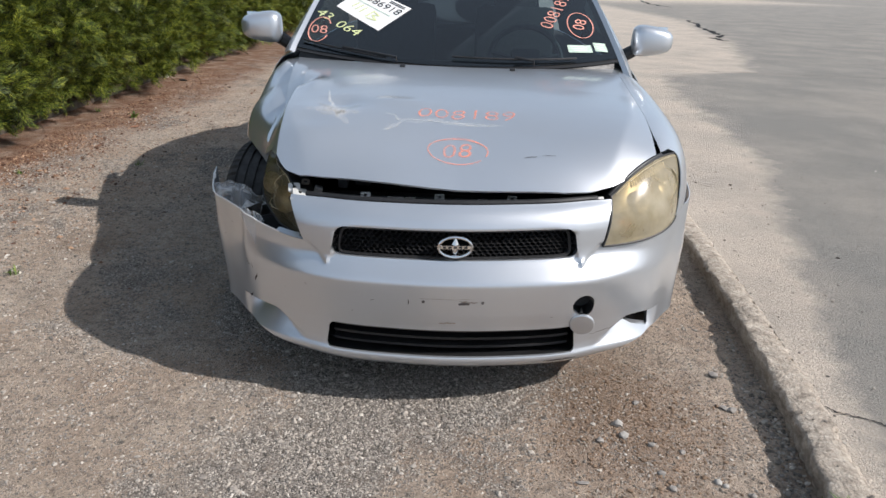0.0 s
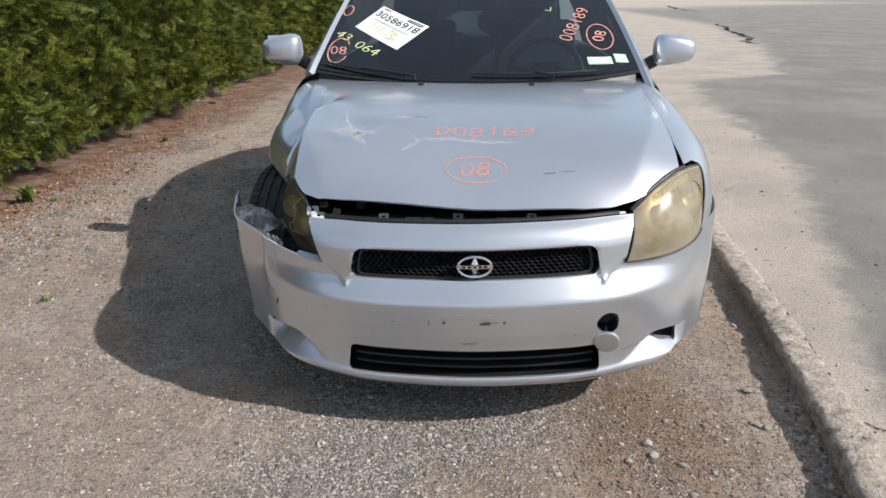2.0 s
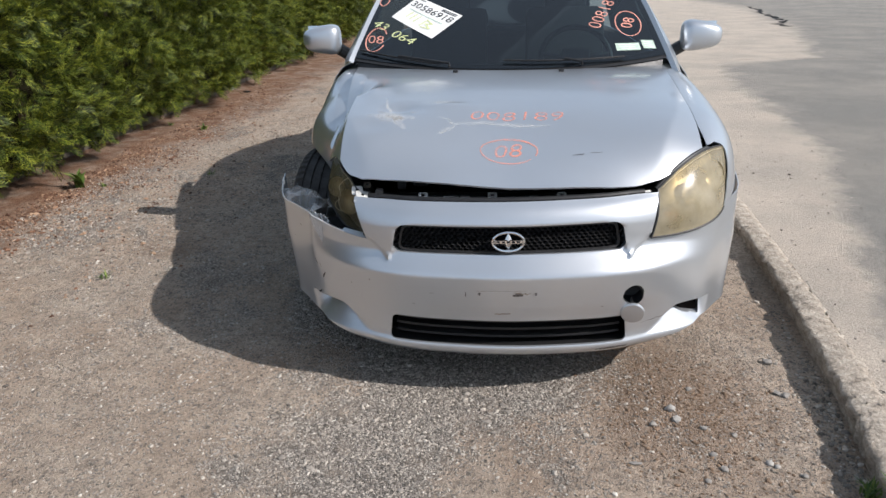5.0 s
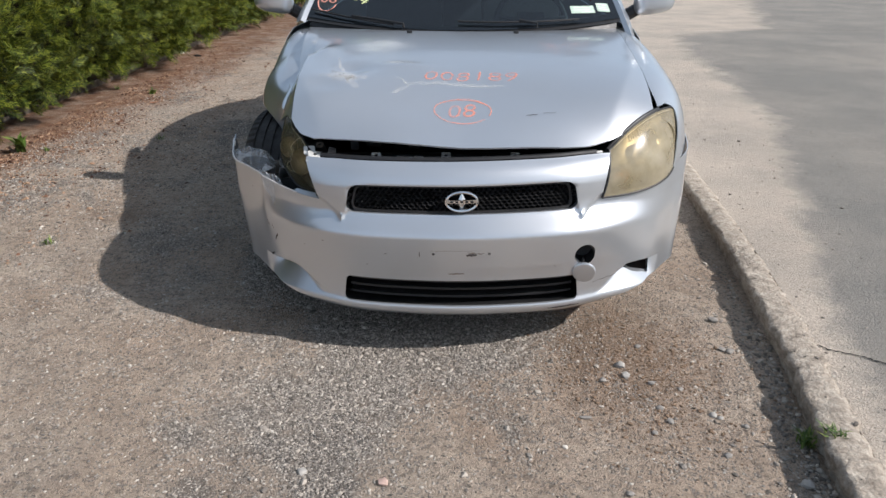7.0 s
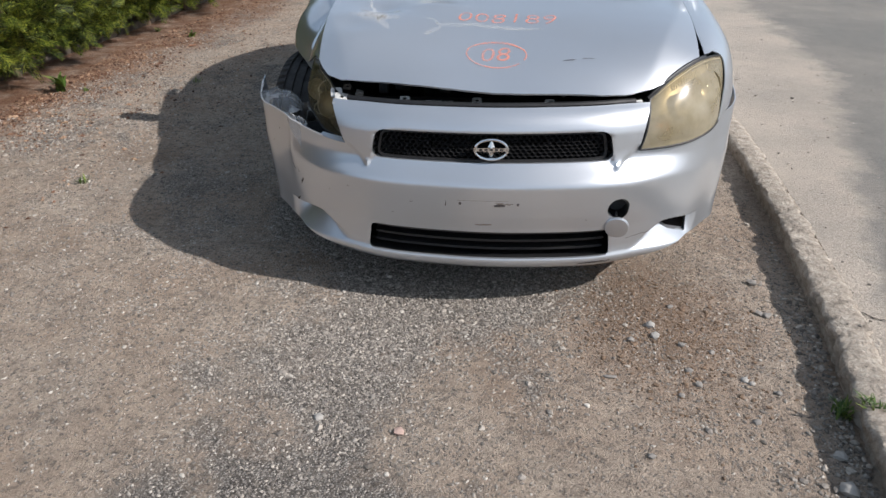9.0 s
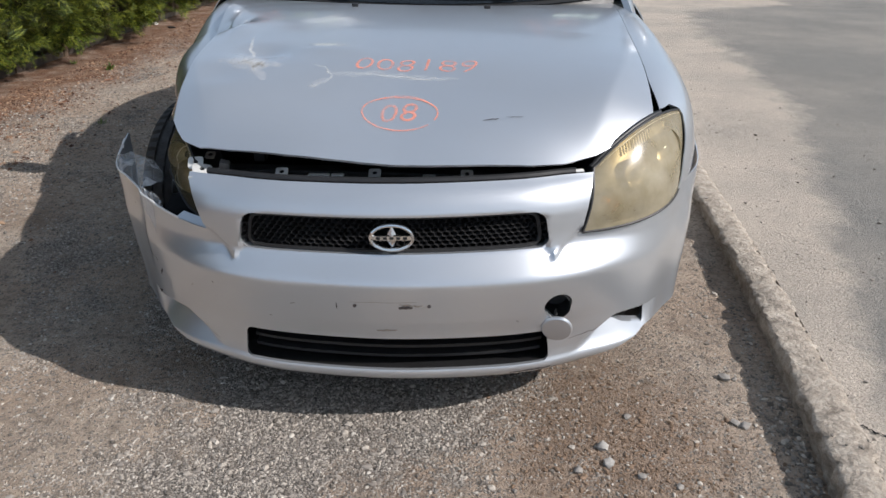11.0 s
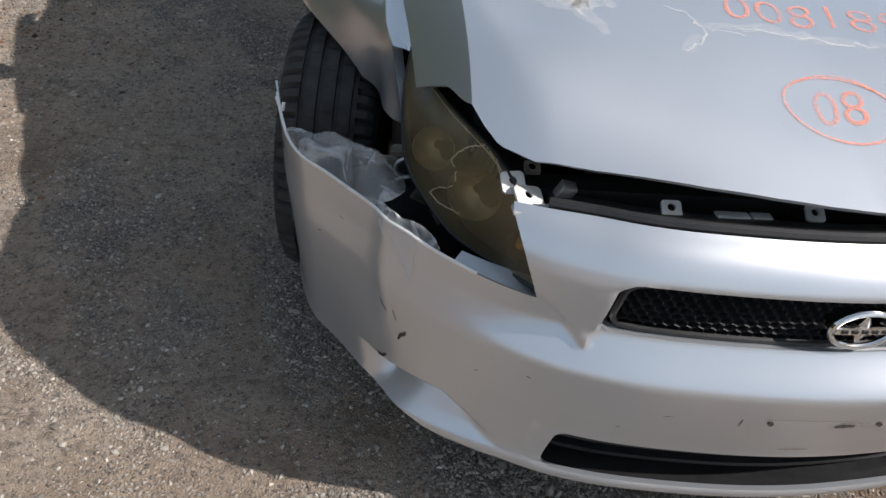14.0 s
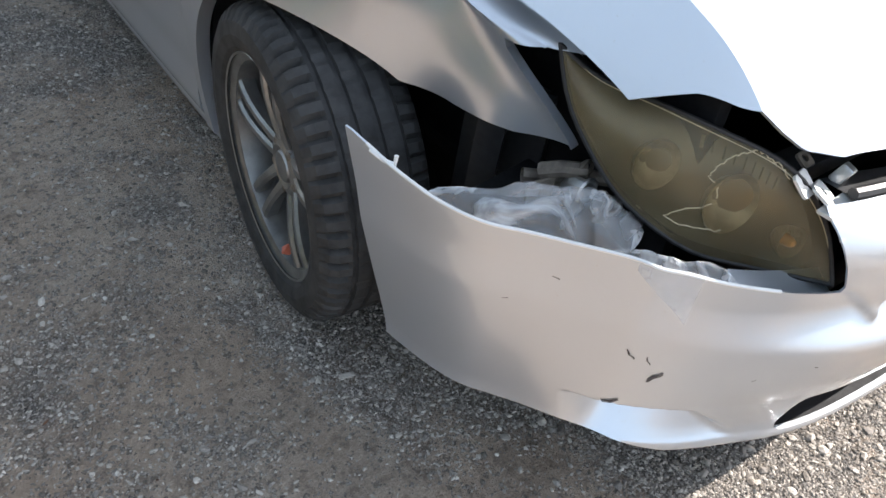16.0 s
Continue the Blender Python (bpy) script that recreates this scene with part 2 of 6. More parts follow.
def lens_mat(name, lo, hi, milk_lo, milk_hi):
    """Yellowed, hazy polycarbonate: part milky, part clear."""
    m = bpy.data.materials.new(name)
    m.use_nodes = True
    t = m.node_tree
    b = t.nodes["Principled BSDF"]
    n = Net(m)
    b.inputs["Roughness"].default_value = 0.22
    b.inputs["Coat Weight"].default_value = 0.2
    b.inputs["Coat Roughness"].default_value = 0.25
    n.colour(n.ramp(n.noise(9, 5, 0.6), (0.3, lo), (0.7, hi)))
    clear = t.nodes.new("ShaderNodeBsdfTransparent")
    clear.inputs[0].default_value = (0.90, 0.82, 0.65, 1)
    mix = t.nodes.new("ShaderNodeMixShader")
    haze = n.ramp(n.noise(7, 5, 0.6), (0.3, milk_lo), (0.7, milk_hi))
    t.links.new(haze, mix.inputs[0])
    t.links.new(clear.outputs[0], mix.inputs[1])
    t.links.new(b.outputs[0], mix.inputs[2])
    t.links.new(mix.outputs[0], t.nodes["Material Output"].inputs["Surface"])
    return m


def film_mat():
    """Crumpled clear plastic sheet."""
    m = bpy.data.materials.new("plastic_film")
    m.use_nodes = True
    t = m.node_tree
    b = t.nodes["Principled BSDF"]
    n = Net(m)
    b.inputs["Base Color"].default_value = (0.90, 0.93, 0.96, 1)
    b.inputs["Roughness"].default_value = 0.12
    b.inputs["Specular IOR Level"].default_value = 0.7
    wrinkle = n.node("ShaderNodeTexNoise", Scale=10.0, Detail=4.0, Distortion=1.2)
    n.link(n.co, wrinkle.inputs["Vector"])
    n.bump(wrinkle.outputs["Fac"], 1.0, 0.05)
    clear = t.nodes.new("ShaderNodeBsdfTransparent")
    mix = t.nodes.new("ShaderNodeMixShader")
    t.links.new(n.ramp(wrinkle.outputs["Fac"], (0.34, 0.14), (0.50, 0.22), (0.58, 0.52), (0.66, 0.18)), mix.inputs[0])
    t.links.new(clear.outputs[0], mix.inputs[1])
    t.links.new(b.outputs[0], mix.inputs[2])
    t.links.new(mix.outputs[0], t.nodes["Material Output"].inputs["Surface"])
    return m


def chalk(name, colour, lo, hi, scale=140):
    """Patchy wax or rubbed paint: grains with gaps between."""
    m = plain(name, colour, 0.75, 0, 0.2, 160, 0.1)
    t, n = m.node_tree, Net(m)
    clear = t.nodes.new("ShaderNodeBsdfTransparent")
    mix = t.nodes.new("ShaderNodeMixShader")
    grain = n.maths("ADD", n.maths("MULTIPLY", n.noise(scale, 5, 0.75), 0.7), n.maths("MULTIPLY", n.noise(scale * 0.12, 3), 0.5))
    t.links.new(n.ramp(grain, (0.42, lo), (0.72, hi)), mix.inputs[0])
    t.links.new(clear.outputs[0], mix.inputs[1])
    t.links.new(n.b.outputs[0], mix.inputs[2])
    t.links.new(mix.outputs[0], t.nodes["Material Output"].inputs["Surface"])
    return m


DRY_LEAF = plain("dry_leaf", (0.30, 0.13, 0.07), 0.8, 0, 0.35, 60, 0.3)
PAINT = silver_paint("silver_paint")
GRAVEL, ASPHALT, CONCRETE = ground_mat(), asphalt_mat(), concrete_mat()
STONES = stone_mat()
HEDGE = leaf_mat("conifer_green", (0.012, 0.018, 0.004), (0.050, 0.082, 0.009), (0.25, 0.27, 0.028))
CLOD = plain("brown_loam", (0.21, 0.145, 0.10), 0.95, 0, 0.45, 90, 0.4, 0.2)
LITTER = leaf_mat("dry_litter", (0.06, 0.028, 0.017), (0.19, 0.095, 0.055), (0.42, 0.28, 0.18))
WEED = leaf_mat("weed_green", (0.045, 0.085, 0.018), (0.10, 0.165, 0.03), (0.22, 0.26, 0.06))
# shade deep in the hedge, given as a near-black colour
INNER = plain("hedge_depth_shade", (0.020, 0.018, 0.009), 0.95, 0, 0.5, 25, 0.5, 0.1)
BARK = plain("bark", (0.11, 0.075, 0.05), 0.9, 0, 0.4, 30, 0.5)
# old timber, set darker with the hedge's shade in its colour
TIMBER = plain("shaded_weathered_timber", (0.085, 0.068, 0.052), 0.9, 0, 0.4, 18, 0.5)
BLACK = plain("black_plastic", (0.018, 0.018, 0.019), 0.45, 0, 0.3, 60, 0.15)
# near-black, so that the shade of hollows is in the colour
MATT = plain("hollow_shade_black", (0.010, 0.010, 0.011), 0.85, 0, 0.4, 20, 0.2, 0.2)
RUBBER = plain("tyre_rubber", (0.040, 0.039, 0.038), 0.72, 0, 0.45, 22, 0.25, 0.35)
ALLOY = plain("dull_alloy", (0.31, 0.31, 0.30), 0.38, 0.85, 0.25, 14, 0.05)
STEEL = plain("bare_steel", (0.55, 0.55, 0.54), 0.4, 0.9, 0.3, 30, 0.1)
RUST = plain("dirty_steel", (0.20, 0.17, 0.14), 0.65, 0.5, 0.5, 25, 0.3)
TAB = plain("pale_zinc", (0.68, 0.68, 0.66), 0.45, 0.4, 0.15, 40, 0.05)
CHROME = plain("chrome", (0.78, 0.79, 0.80), 0.12, 1.0, 0.06, 20, 0.0)
TRAY = plain("dull_tray", (0.17, 0.155, 0.115), 0.35, 0.8, 0.2, 12, 0.0)
REFLECTOR = plain("reflector", (0.48, 0.45, 0.36), 0.34, 1.0, 0.1, 12, 0.0)
DULL_BOWL = plain("dull_reflector", (0.40, 0.36, 0.27), 0.42, 0.9, 0.25, 40, 0.1)
AMBER = plain("amber_bulb", (0.62, 0.28, 0.05), 0.3, 0, 0.2, 30, 0.0)
WAX_ORANGE = plain("orange_plastic", (0.62, 0.16, 0.09), 0.5, 0, 0.2, 60, 0.1)
WHITE = plain("white_paper", (0.80, 0.80, 0.78), 0.6, 0, 0.05, 20, 0.0)
INK = plain("black_ink", (0.03, 0.03, 0.035), 0.7, 0, 0.1, 20, 0.0)
WAX_RED = chalk("red_wax_pencil", (0.88, 0.30, 0.20), 0.05, 0.70)
WAX_PINK = chalk("pink_wax_pencil", (0.80, 0.36, 0.28), 0.45, 1.0)
WAX_YELLOW = chalk("yellow_wax_pencil", (0.68, 0.74, 0.38), 0.45, 1.0)
SCRATCH = chalk("bare_scratch", (0.80, 0.78, 0.73), 0.0, 0.34, 70)
SMEAR = chalk("rubbed_smear", (0.74, 0.72, 0.68), 0.0, 0.16, 55)
CRACKED = plain("cracked_plastic", (0.48, 0.41, 0.27), 0.5, 0, 0.2, 90, 0.1)
SCUFF = chalk("black_scuff", (0.05, 0.04, 0.04), 0.35, 1.0, 90)
DUST = chalk("dust_smear", (0.36, 0.30, 0.25), 0.0, 0.8, 60)
LABEL_GREEN = plain("pale_green_sticker", (0.50, 0.62, 0.52), 0.6, 0, 0.2, 60, 0.0)
TRIM = plain("grey_dashboard", (0.055, 0.057, 0.062), 0.6, 0, 0.2, 80, 0.2)
SEAT = plain("charcoal_cloth", (0.045, 0.046, 0.05), 0.9, 0, 0.25, 120, 0.3)
# one yellowed plastic twice: paler for the sunlit lamp, browner for the shaded
LIT_LENS = lens_mat("sunlit_yellowed_lens", (0.43, 0.355, 0.21), (0.65, 0.585, 0.44), 0.36, 0.54)
SHADED_LENS = lens_mat("shaded_yellowed_lens", (0.25, 0.185, 0.10), (0.40, 0.33, 0.20), 0.26, 0.42)
FILM = film_mat()
TAPE = chalk("clear_tape", (0.80, 0.80, 0.80), 0.10, 0.34, 25)
WINDSCREEN = glass("windscreen_glass", (0.50, 0.70, 0.80), 0.01, 0.55, 0.014)
TINTED = glass("tinted_glass", (0.62, 0.74, 0.70), 0.01, 0.85)
RED_LENS = plain("red_lens", (0.35, 0.02, 0.02), 0.15, 0, 0.2, 30, 0.0)


# ---- mesh tools ----
def spline(xs, ys):
    """A natural cubic spline through the points."""
    x, y = np.array(xs, float), np.array(ys, float)
    n = len(x)
    h = np.diff(x)
    a, r = np.eye(n), np.zeros(n)
    for i in range(1, n - 1):
        a[i, i - 1:i + 2] = h[i - 1], 2 * (h[i - 1] + h[i]), h[i]
        r[i] = 6 * ((y[i + 1] - y[i]) / h[i] - (y[i] - y[i - 1]) / h[i - 1])
    m = np.linalg.solve(a, r)

    def at(q):
        q = np.asarray(q, float)
        i = np.clip(np.searchsorted(x, q) - 1, 0, n - 2)
        c = np.clip(q, x[0], x[-1])
        d0, d1 = x[i + 1] - c, c - x[i]
        return (m[i] * d0 ** 3 + m[i + 1] * d1 ** 3) / (6 * h[i]) + (y[i] / h[i] - m[i] * h[i] / 6) * d0 + (y[i + 1] / h[i] - m[i + 1] * h[i] / 6) * d1

    return at


def line(xs, ys):
    return lambda q: np.interp(q, xs, ys)


def ease(q, a, b):
    """0 before a, 1 past b, smooth between."""
    t = np.clip((np.asarray(q, float) - a) / (b - a), 0, 1)
    return t * t * (3 - 2 * t)


def wobble(p, scale, seed=0.0):
    return noise.noise(Vector(p) * scale + Vector((seed, seed * 1.7, -seed)))


def smooth_out(me, angle=32):
    """Smooth shading with edges sharper than angle kept."""
    bm = bmesh.new()
    bm.from_mesh(me)
    for f in bm.faces:
        f.smooth = True
    lim = radians(angle)
    for e in bm.edges:
        e.smooth = len(e.link_faces) == 2 and e.calc_face_angle(0.0) < lim
    bm.to_mesh(me)
    bm.free()


def part(name, bm, material, parent=None, label="", angle=32):
    """Links a bmesh, or (verts, faces), as one mesh object under a thing or a part."""
    me = bpy.data.meshes.new(name)
    if isinstance(bm, tuple):
        me.from_pydata([tuple(map(float, v)) for v in bm[0]], [], [tuple(map(int, f)) for f in bm[1]])
    else:
        bm.to_mesh(me)
        bm.free()
    if angle:
        smooth_out(me, angle)
    me.materials.append(material)
    ob = new(name, me)
    if parent:
        ob.parent = parent
        ob.matrix_parent_inverse = Matrix.Translation(-parent.location)
    return tagged(ob, label) if label else ob


def thing(name, label, category, at=(0, 0, 0), group="", kind=""):
    ob = new(name)
    ob.location = at
    ob.empty_display_size = 0.1
    return tagged(ob, label, category, group, kind)


def thicken(bm, thick):
    """Gives a sheet its back and rim, by thick along the corner normals."""
    bm.normal_update()
    faces = bm.faces[:]
    rim = [(e.verts[0], e.verts[1], e.link_faces[0]) for e in bm.edges if e.is_boundary]
    twin = {v: bm.verts.new(v.co - v.normal * thick) for v in bm.verts[:]}
    for f in faces:
        bm.faces.new([twin[v] for v in reversed(f.verts)])
    for a, b, f in rim:
        loop = f.verts[:]
        i = loop.index(a)
        if loop[(i + 1) % len(loop)] != b:
            a, b = b, a
        bm.faces.new((b, a, twin[a], twin[b]))


def panel(place, us, vs, holes=(), thick=0.003, flange=()):
    """A sheet place(u, v) -> xyz arrays over the grid us x vs, without the parts where a hole's value is below zero; the edge cells are
    drawn to the outline. flange: for each hole a vector by which its edge is turned in, or None."""
    u, v = np.meshgrid(us, vs, indexing="ij")
    nu, nv = u.shape
    du, dv = (us[-1] - us[0]) / nu, (vs[-1] - vs[0]) / nv
    dead = np.zeros((nu - 1, nv - 1), bool)
    owner = -np.ones(u.shape, int)
    for k, hole in enumerate(holes):
        d = hole(*place(u, v))
        inside = d < 0
        cell = inside[:-1, :-1] & inside[1:, :-1] & inside[:-1, 1:] & inside[1:, 1:]
        dead |= cell
        move = inside.copy()
        for _ in range(4):
            d = hole(*place(u, v))
            e = 0.2
            gu = (hole(*place(u + e * du, v)) - d) / e
            gv = (hole(*place(u, v + e * dv)) - d) / e
            g2 = gu * gu + gv * gv + 1e-12
            u = np.where(move, np.clip(u - np.clip(d * gu / g2, -1.2, 1.2) * du, us[0], us[-1]), u)
            v = np.where(move, np.clip(v - np.clip(d * gv / g2, -1.2, 1.2) * dv, vs[0], vs[-1]), v)
        owner[inside] = k
    x, y, z = place(u, v)
    co = np.stack([x, y, z], -1)
    bm = bmesh.new()
    grid = {}

    def vert(i, j):
        if (i, j) not in grid:
            grid[i, j] = bm.verts.new(co[i, j])
        return grid[i, j]

    for i in range(nu - 1):
        for j in range(nv - 1):
            if not dead[i, j]:
                bm.faces.new((vert(i, j), vert(i + 1, j), vert(i + 1, j + 1), vert(i, j + 1)))
    marks = {w: owner[k] for k, w in grid.items()}
    for k, way in enumerate(flange):
        if way is None:
            continue
        edges = [e for e in bm.edges if e.is_boundary and marks.get(e.verts[0]) == k and marks.get(e.verts[1]) == k]
        made = bmesh.ops.extrude_edge_only(bm, edges=edges)["geom"]
        for w in made:
            if isinstance(w, bmesh.types.BMVert):
                w.co += Vector(way)
    bmesh.ops.recalc_face_normals(bm, faces=bm.faces)
    bmesh.ops.dissolve_degenerate(bm, dist=1e-5, edges=bm.edges)
    if thick:
        thicken(bm, thick)
    return bm


def box(size, at=(0, 0, 0), bevel=0.0, turn=None, segs=2):
    bm = bmesh.new()
    bmesh.ops.create_cube(bm, size=1.0)
    bmesh.ops.scale(bm, vec=size, verts=bm.verts)
    if bevel:
        bmesh.ops.bevel(bm, geom=bm.edges[:], offset=bevel, segments=segs, affect="EDGES", profile=0.6)
    m = Matrix.Translation(at) @ (turn if turn else Matrix())
    bmesh.ops.transform(bm, matrix=m, verts=bm.verts)
    return bm


def tube(points, r, sides=8, ends=True, taper=None):
    """A round bar along points."""
    pts = [Vector(p) for p in points]
    bm = bmesh.new()
    rings = []
    side = None
    for i, p in enumerate(pts):
        d = (pts[min(i + 1, len(pts) - 1)] - pts[max(i - 1, 0)]).normalized()
        if side is None:
            side = d.orthogonal().normalized()
        side = (side - d * side.dot(d)).normalized()
        up = d.cross(side)
        q = r if taper is None else r + (taper - r) * i / (len(pts) - 1)
        rings.append([bm.verts.new(p + (side * math.cos(a) + up * math.sin(a)) * q) for a in (2 * math.pi * k / sides for k in range(sides))])
    for a, b in zip(rings, rings[1:]):
        for k in range(sides):
            bm.faces.new((a[k], a[(k + 1) % sides], b[(k + 1) % sides], b[k]))
    if ends:
        bm.faces.new(rings[0][::-1])
        bm.faces.new(rings[-1])
    return bm


def join(*bms):
    out = bmesh.new()
    for b in bms:
        me = bpy.data.meshes.new("t")
        b.to_mesh(me)
        b.free()
        out.from_mesh(me)
        bpy.data.meshes.remove(me)
    return out


def turned(profile, n=48, axis="X"):
    """A body of revolution from (along, radius) pairs round the x axis."""
    vs, fs = [], []
    m = len(profile)
    for k in range(n):
        a = 2 * math.pi * k / n
        for x, r in profile:
            vs.append((x, r * math.cos(a), r * math.sin(a)))
    for k in range(n):
        for j in range(m - 1):
            a, b = k * m + j, ((k + 1) % n) * m + j
            fs.append((a, a + 1, b + 1, b))
    return vs, fs


def moved(mesh, m):
    return [tuple(m @ Vector(v)) for v in mesh[0]], mesh[1]


# ---- the yard ----
def from_arrays(name, co, tri, material, parent=None, smooth=False):
    """A mesh from numpy arrays of places and triangles."""
    me = bpy.data.meshes.new(name)
    me.vertices.add(len(co))
    me.vertices.foreach_set("co", np.asarray(co, np.float32).ravel())
    me.loops.add(tri.size)
    me.loops.foreach_set("vertex_index", np.asarray(tri, np.int32).ravel())
    me.polygons.add(len(tri))
    me.polygons.foreach_set("loop_start", np.arange(0, tri.size, 3, dtype=np.int32))
    me.polygons.foreach_set("use_smooth", np.full(len(tri), smooth))
    me.update(calc_edges=True)
    me.validate()
    me.materials.append(material)
    ob = new(name, me)
    if parent:
        ob.parent = parent
        ob.matrix_parent_inverse = Matrix.Translation(-parent.location)
    return ob


kerb_x = spline([-30, -6, -1.5, -0.7, -0.4, -0.05, 0.25, 0.55, 0.80, 1.37, 4, 12, 40], [-1.9, 0.10, 0.840, 0.958, 1.005, 1.070, 1.112, 1.150, 1.180, 1.235, 1.36, 1.50, 1.8])
KERB_TOP = 0.088


def axis_steps(*spans):
    out = []
    for a, b, n in spans:
        out += list(np.linspace(a, b, n, endpoint=False))
    return np.array(out + [spans[-1][1]])


def ground_z(x, y):
    p = Vector((x, y, 0))
    return 0.010 * noise.noise(p * 1.3) + 0.005 * noise.noise(p * 4.1) + 0.003 * noise.noise(p * 13)


def sand_share(x, y):
    """How far packed dust covers the stones at a place, 0 to 1."""
    if abs(x) > 60 or abs(y) > 60:
        return 0.6
    p = Vector((x * 0.95 + 0.25 * y, y * 0.70, 2.0))
    c = 0.50 + 0.55 * noise.noise(p * 1.15) + 0.45 * noise.noise(p * 3.1) + 0.35 * noise.noise(p * 8.0) + 0.2 * noise.noise(p * 19.0)
    lane = max(0.0, 1 - abs(x + 0.30 - 0.12 * y) / 0.75) * min(1.0, max(0.0, (0.9 - y) / 0.8))      # stony middle lane
    right = min(1.0, max(0.0, (x - 0.15 * y - 0.20) / 0.25))
    left = min(1.0, max(0.0, (-x - 0.75) / 0.5))
    return min(1.0, max(0.0, c - 0.42 * lane + 0.50 * right + 0.26 * left))


def build_ground():
    xs = axis_steps((-600, -40, 6), (-40, -5, 12), (-5, -3, 20), (-3, 1.5, 150), (1.5, 4, 6), (4, 600, 8))
    ys = axis_steps((-600, -20, 6), (-20, -2, 12), (-2, 4, 190), (4, 14, 60), (14, 60, 14), (60, 600, 6))
    vs = [(x, y, ground_z(x, y) - (0.03 if x > kerb_x(y) + 0.1 else 0)) for x in xs for y in ys]
    n = len(ys)
    fs = [(i * n + j, (i + 1) * n + j, (i + 1) * n + j + 1, i * n + j + 1) for i in range(len(xs) - 1) for j in range(n - 1)]
    g = part("ground", (vs, fs), GRAVEL, angle=80)
    shares = g.data.attributes.new("sand", "FLOAT", "POINT")
    shares.data.foreach_set("value", [sand_share(x, y) for x, y, _ in vs])
    tagged(g, "grey gravel and tan sand yard with reddish loam by the hedge", "ground", kind="structure")


def build_road():
    ys = axis_steps((-600, -30, 6), (-30, -3, 12), (-3, 6, 120), (6, 30, 60), (30, 600, 8))
    off = axis_steps((0.118, 0.6, 8), (0.6, 4, 26), (4, 14, 20), (14, 600, 8))
    vs = []
    for y in ys:
        k = float(kerb_x(np.clip(y, -30, 40)))
        for o in off:
            x = k + o
            p = Vector((x, y, 3))
            vs.append((x, y, KERB_TOP - 0.012 + 0.012 * noise.noise(p * 0.7) + 0.004 * noise.noise(p * 3)))
    n = len(off)
    fs = [(i * n + j, i * n + j + 1, (i + 1) * n + j + 1, (i + 1) * n + j) for i in range(len(ys) - 1) for j in range(n - 1)]
    road = part("road", (vs, fs), ASPHALT, angle=80)
    # pale dust drifted over the asphalt beside the kerb, out to this line
    out = line([-600, -3, 0, 0.5, 3.5, 5.5, 7, 9, 10, 17, 25, 60, 600], [0.6, 0.9, 1.30, 1.50, 2.45, 2.74, 2.9, 3.3, 5.0, 7.3, 9.0, 17, 120])
    shares = road.data.attributes.new("dust", "FLOAT", "POINT")
    shares.data.foreach_set("value", [float(np.clip(0.5 + (out(y) - x) / (0.5 + 0.12 * abs(y)), 0, 1)) for x, y, _ in vs])
    tagged(road, "old grey asphalt lot, dusty and cracked", "road", kind="structure")


def build_kerb():
    ys = axis_steps((-30, -2.5, 30), (-2.5, 3.2, 560), (3.2, 40, 120))
    # across: foot, face, worn edge, top, inner edge
    sect = [(0.026, -0.06), (0.024, 0.0), (0.020, 0.025), (0.010, 0.045), (0.003, 0.064), (0.003, 0.078), (0.008, 0.085), (0.020, 0.088), (0.045, 0.089), (0.075, 0.089), (0.100, 0.087), (0.118, 0.080), (0.130, 0.03)]
    vs = []
    for y in ys:
        k = float(kerb_x(y))
        chip = max(0.0, noise.noise(Vector((3.1, y * 3.7, 0))) - 0.05) * 0.025 + max(0.0, noise.noise(Vector((7.3, y * 11, 0)))) * 0.022 + max(0.0, noise.noise(Vector((1.3, y * 29, 0)))) * 0.018
        for j, (o, z) in enumerate(sect):
            p = Vector((k + o, y, z))
            r = 0.007 * noise.noise(p * 17) + 0.008 * noise.noise(p * 43) + 0.005 * noise.noise(p * 95)
            worn = chip * (1.0 if 3 <= j <= 7 else 0.55 if j == 2 or j == 8 else 0)
            vs.append((k + o + worn + r, y, z - (worn * 0.55 if j >= 3 else 0) + (r if j < 7 else 0.4 * r)))
    n = len(sect)
    fs = [(i * n + j, i * n + j + 1, (i + 1) * n + j + 1, (i + 1) * n + j) for i in range(len(ys) - 1) for j in range(n - 1)]
    tagged(part("kerb", (vs, fs), CONCRETE, angle=60), "worn chipped concrete kerb between gravel and asphalt", "kerb", kind="structure")


def rock_shape(seed, squash=0.65, rough=0.28):
    bm = bmesh.new()
    bmesh.ops.create_icosphere(bm, subdivisions=1, radius=1.0)
    rnd = random.Random(seed)
    for v in bm.verts:
        v.co *= 1 + rnd.uniform(-rough, rough)
        v.co.z *= squash
    co = np.array([v.co[:] for v in bm.verts])
    bm.verts.index_update()
    tri = np.array([[v.index for v in f.verts] for f in bm.faces])
    bm.free()
    return co, tri


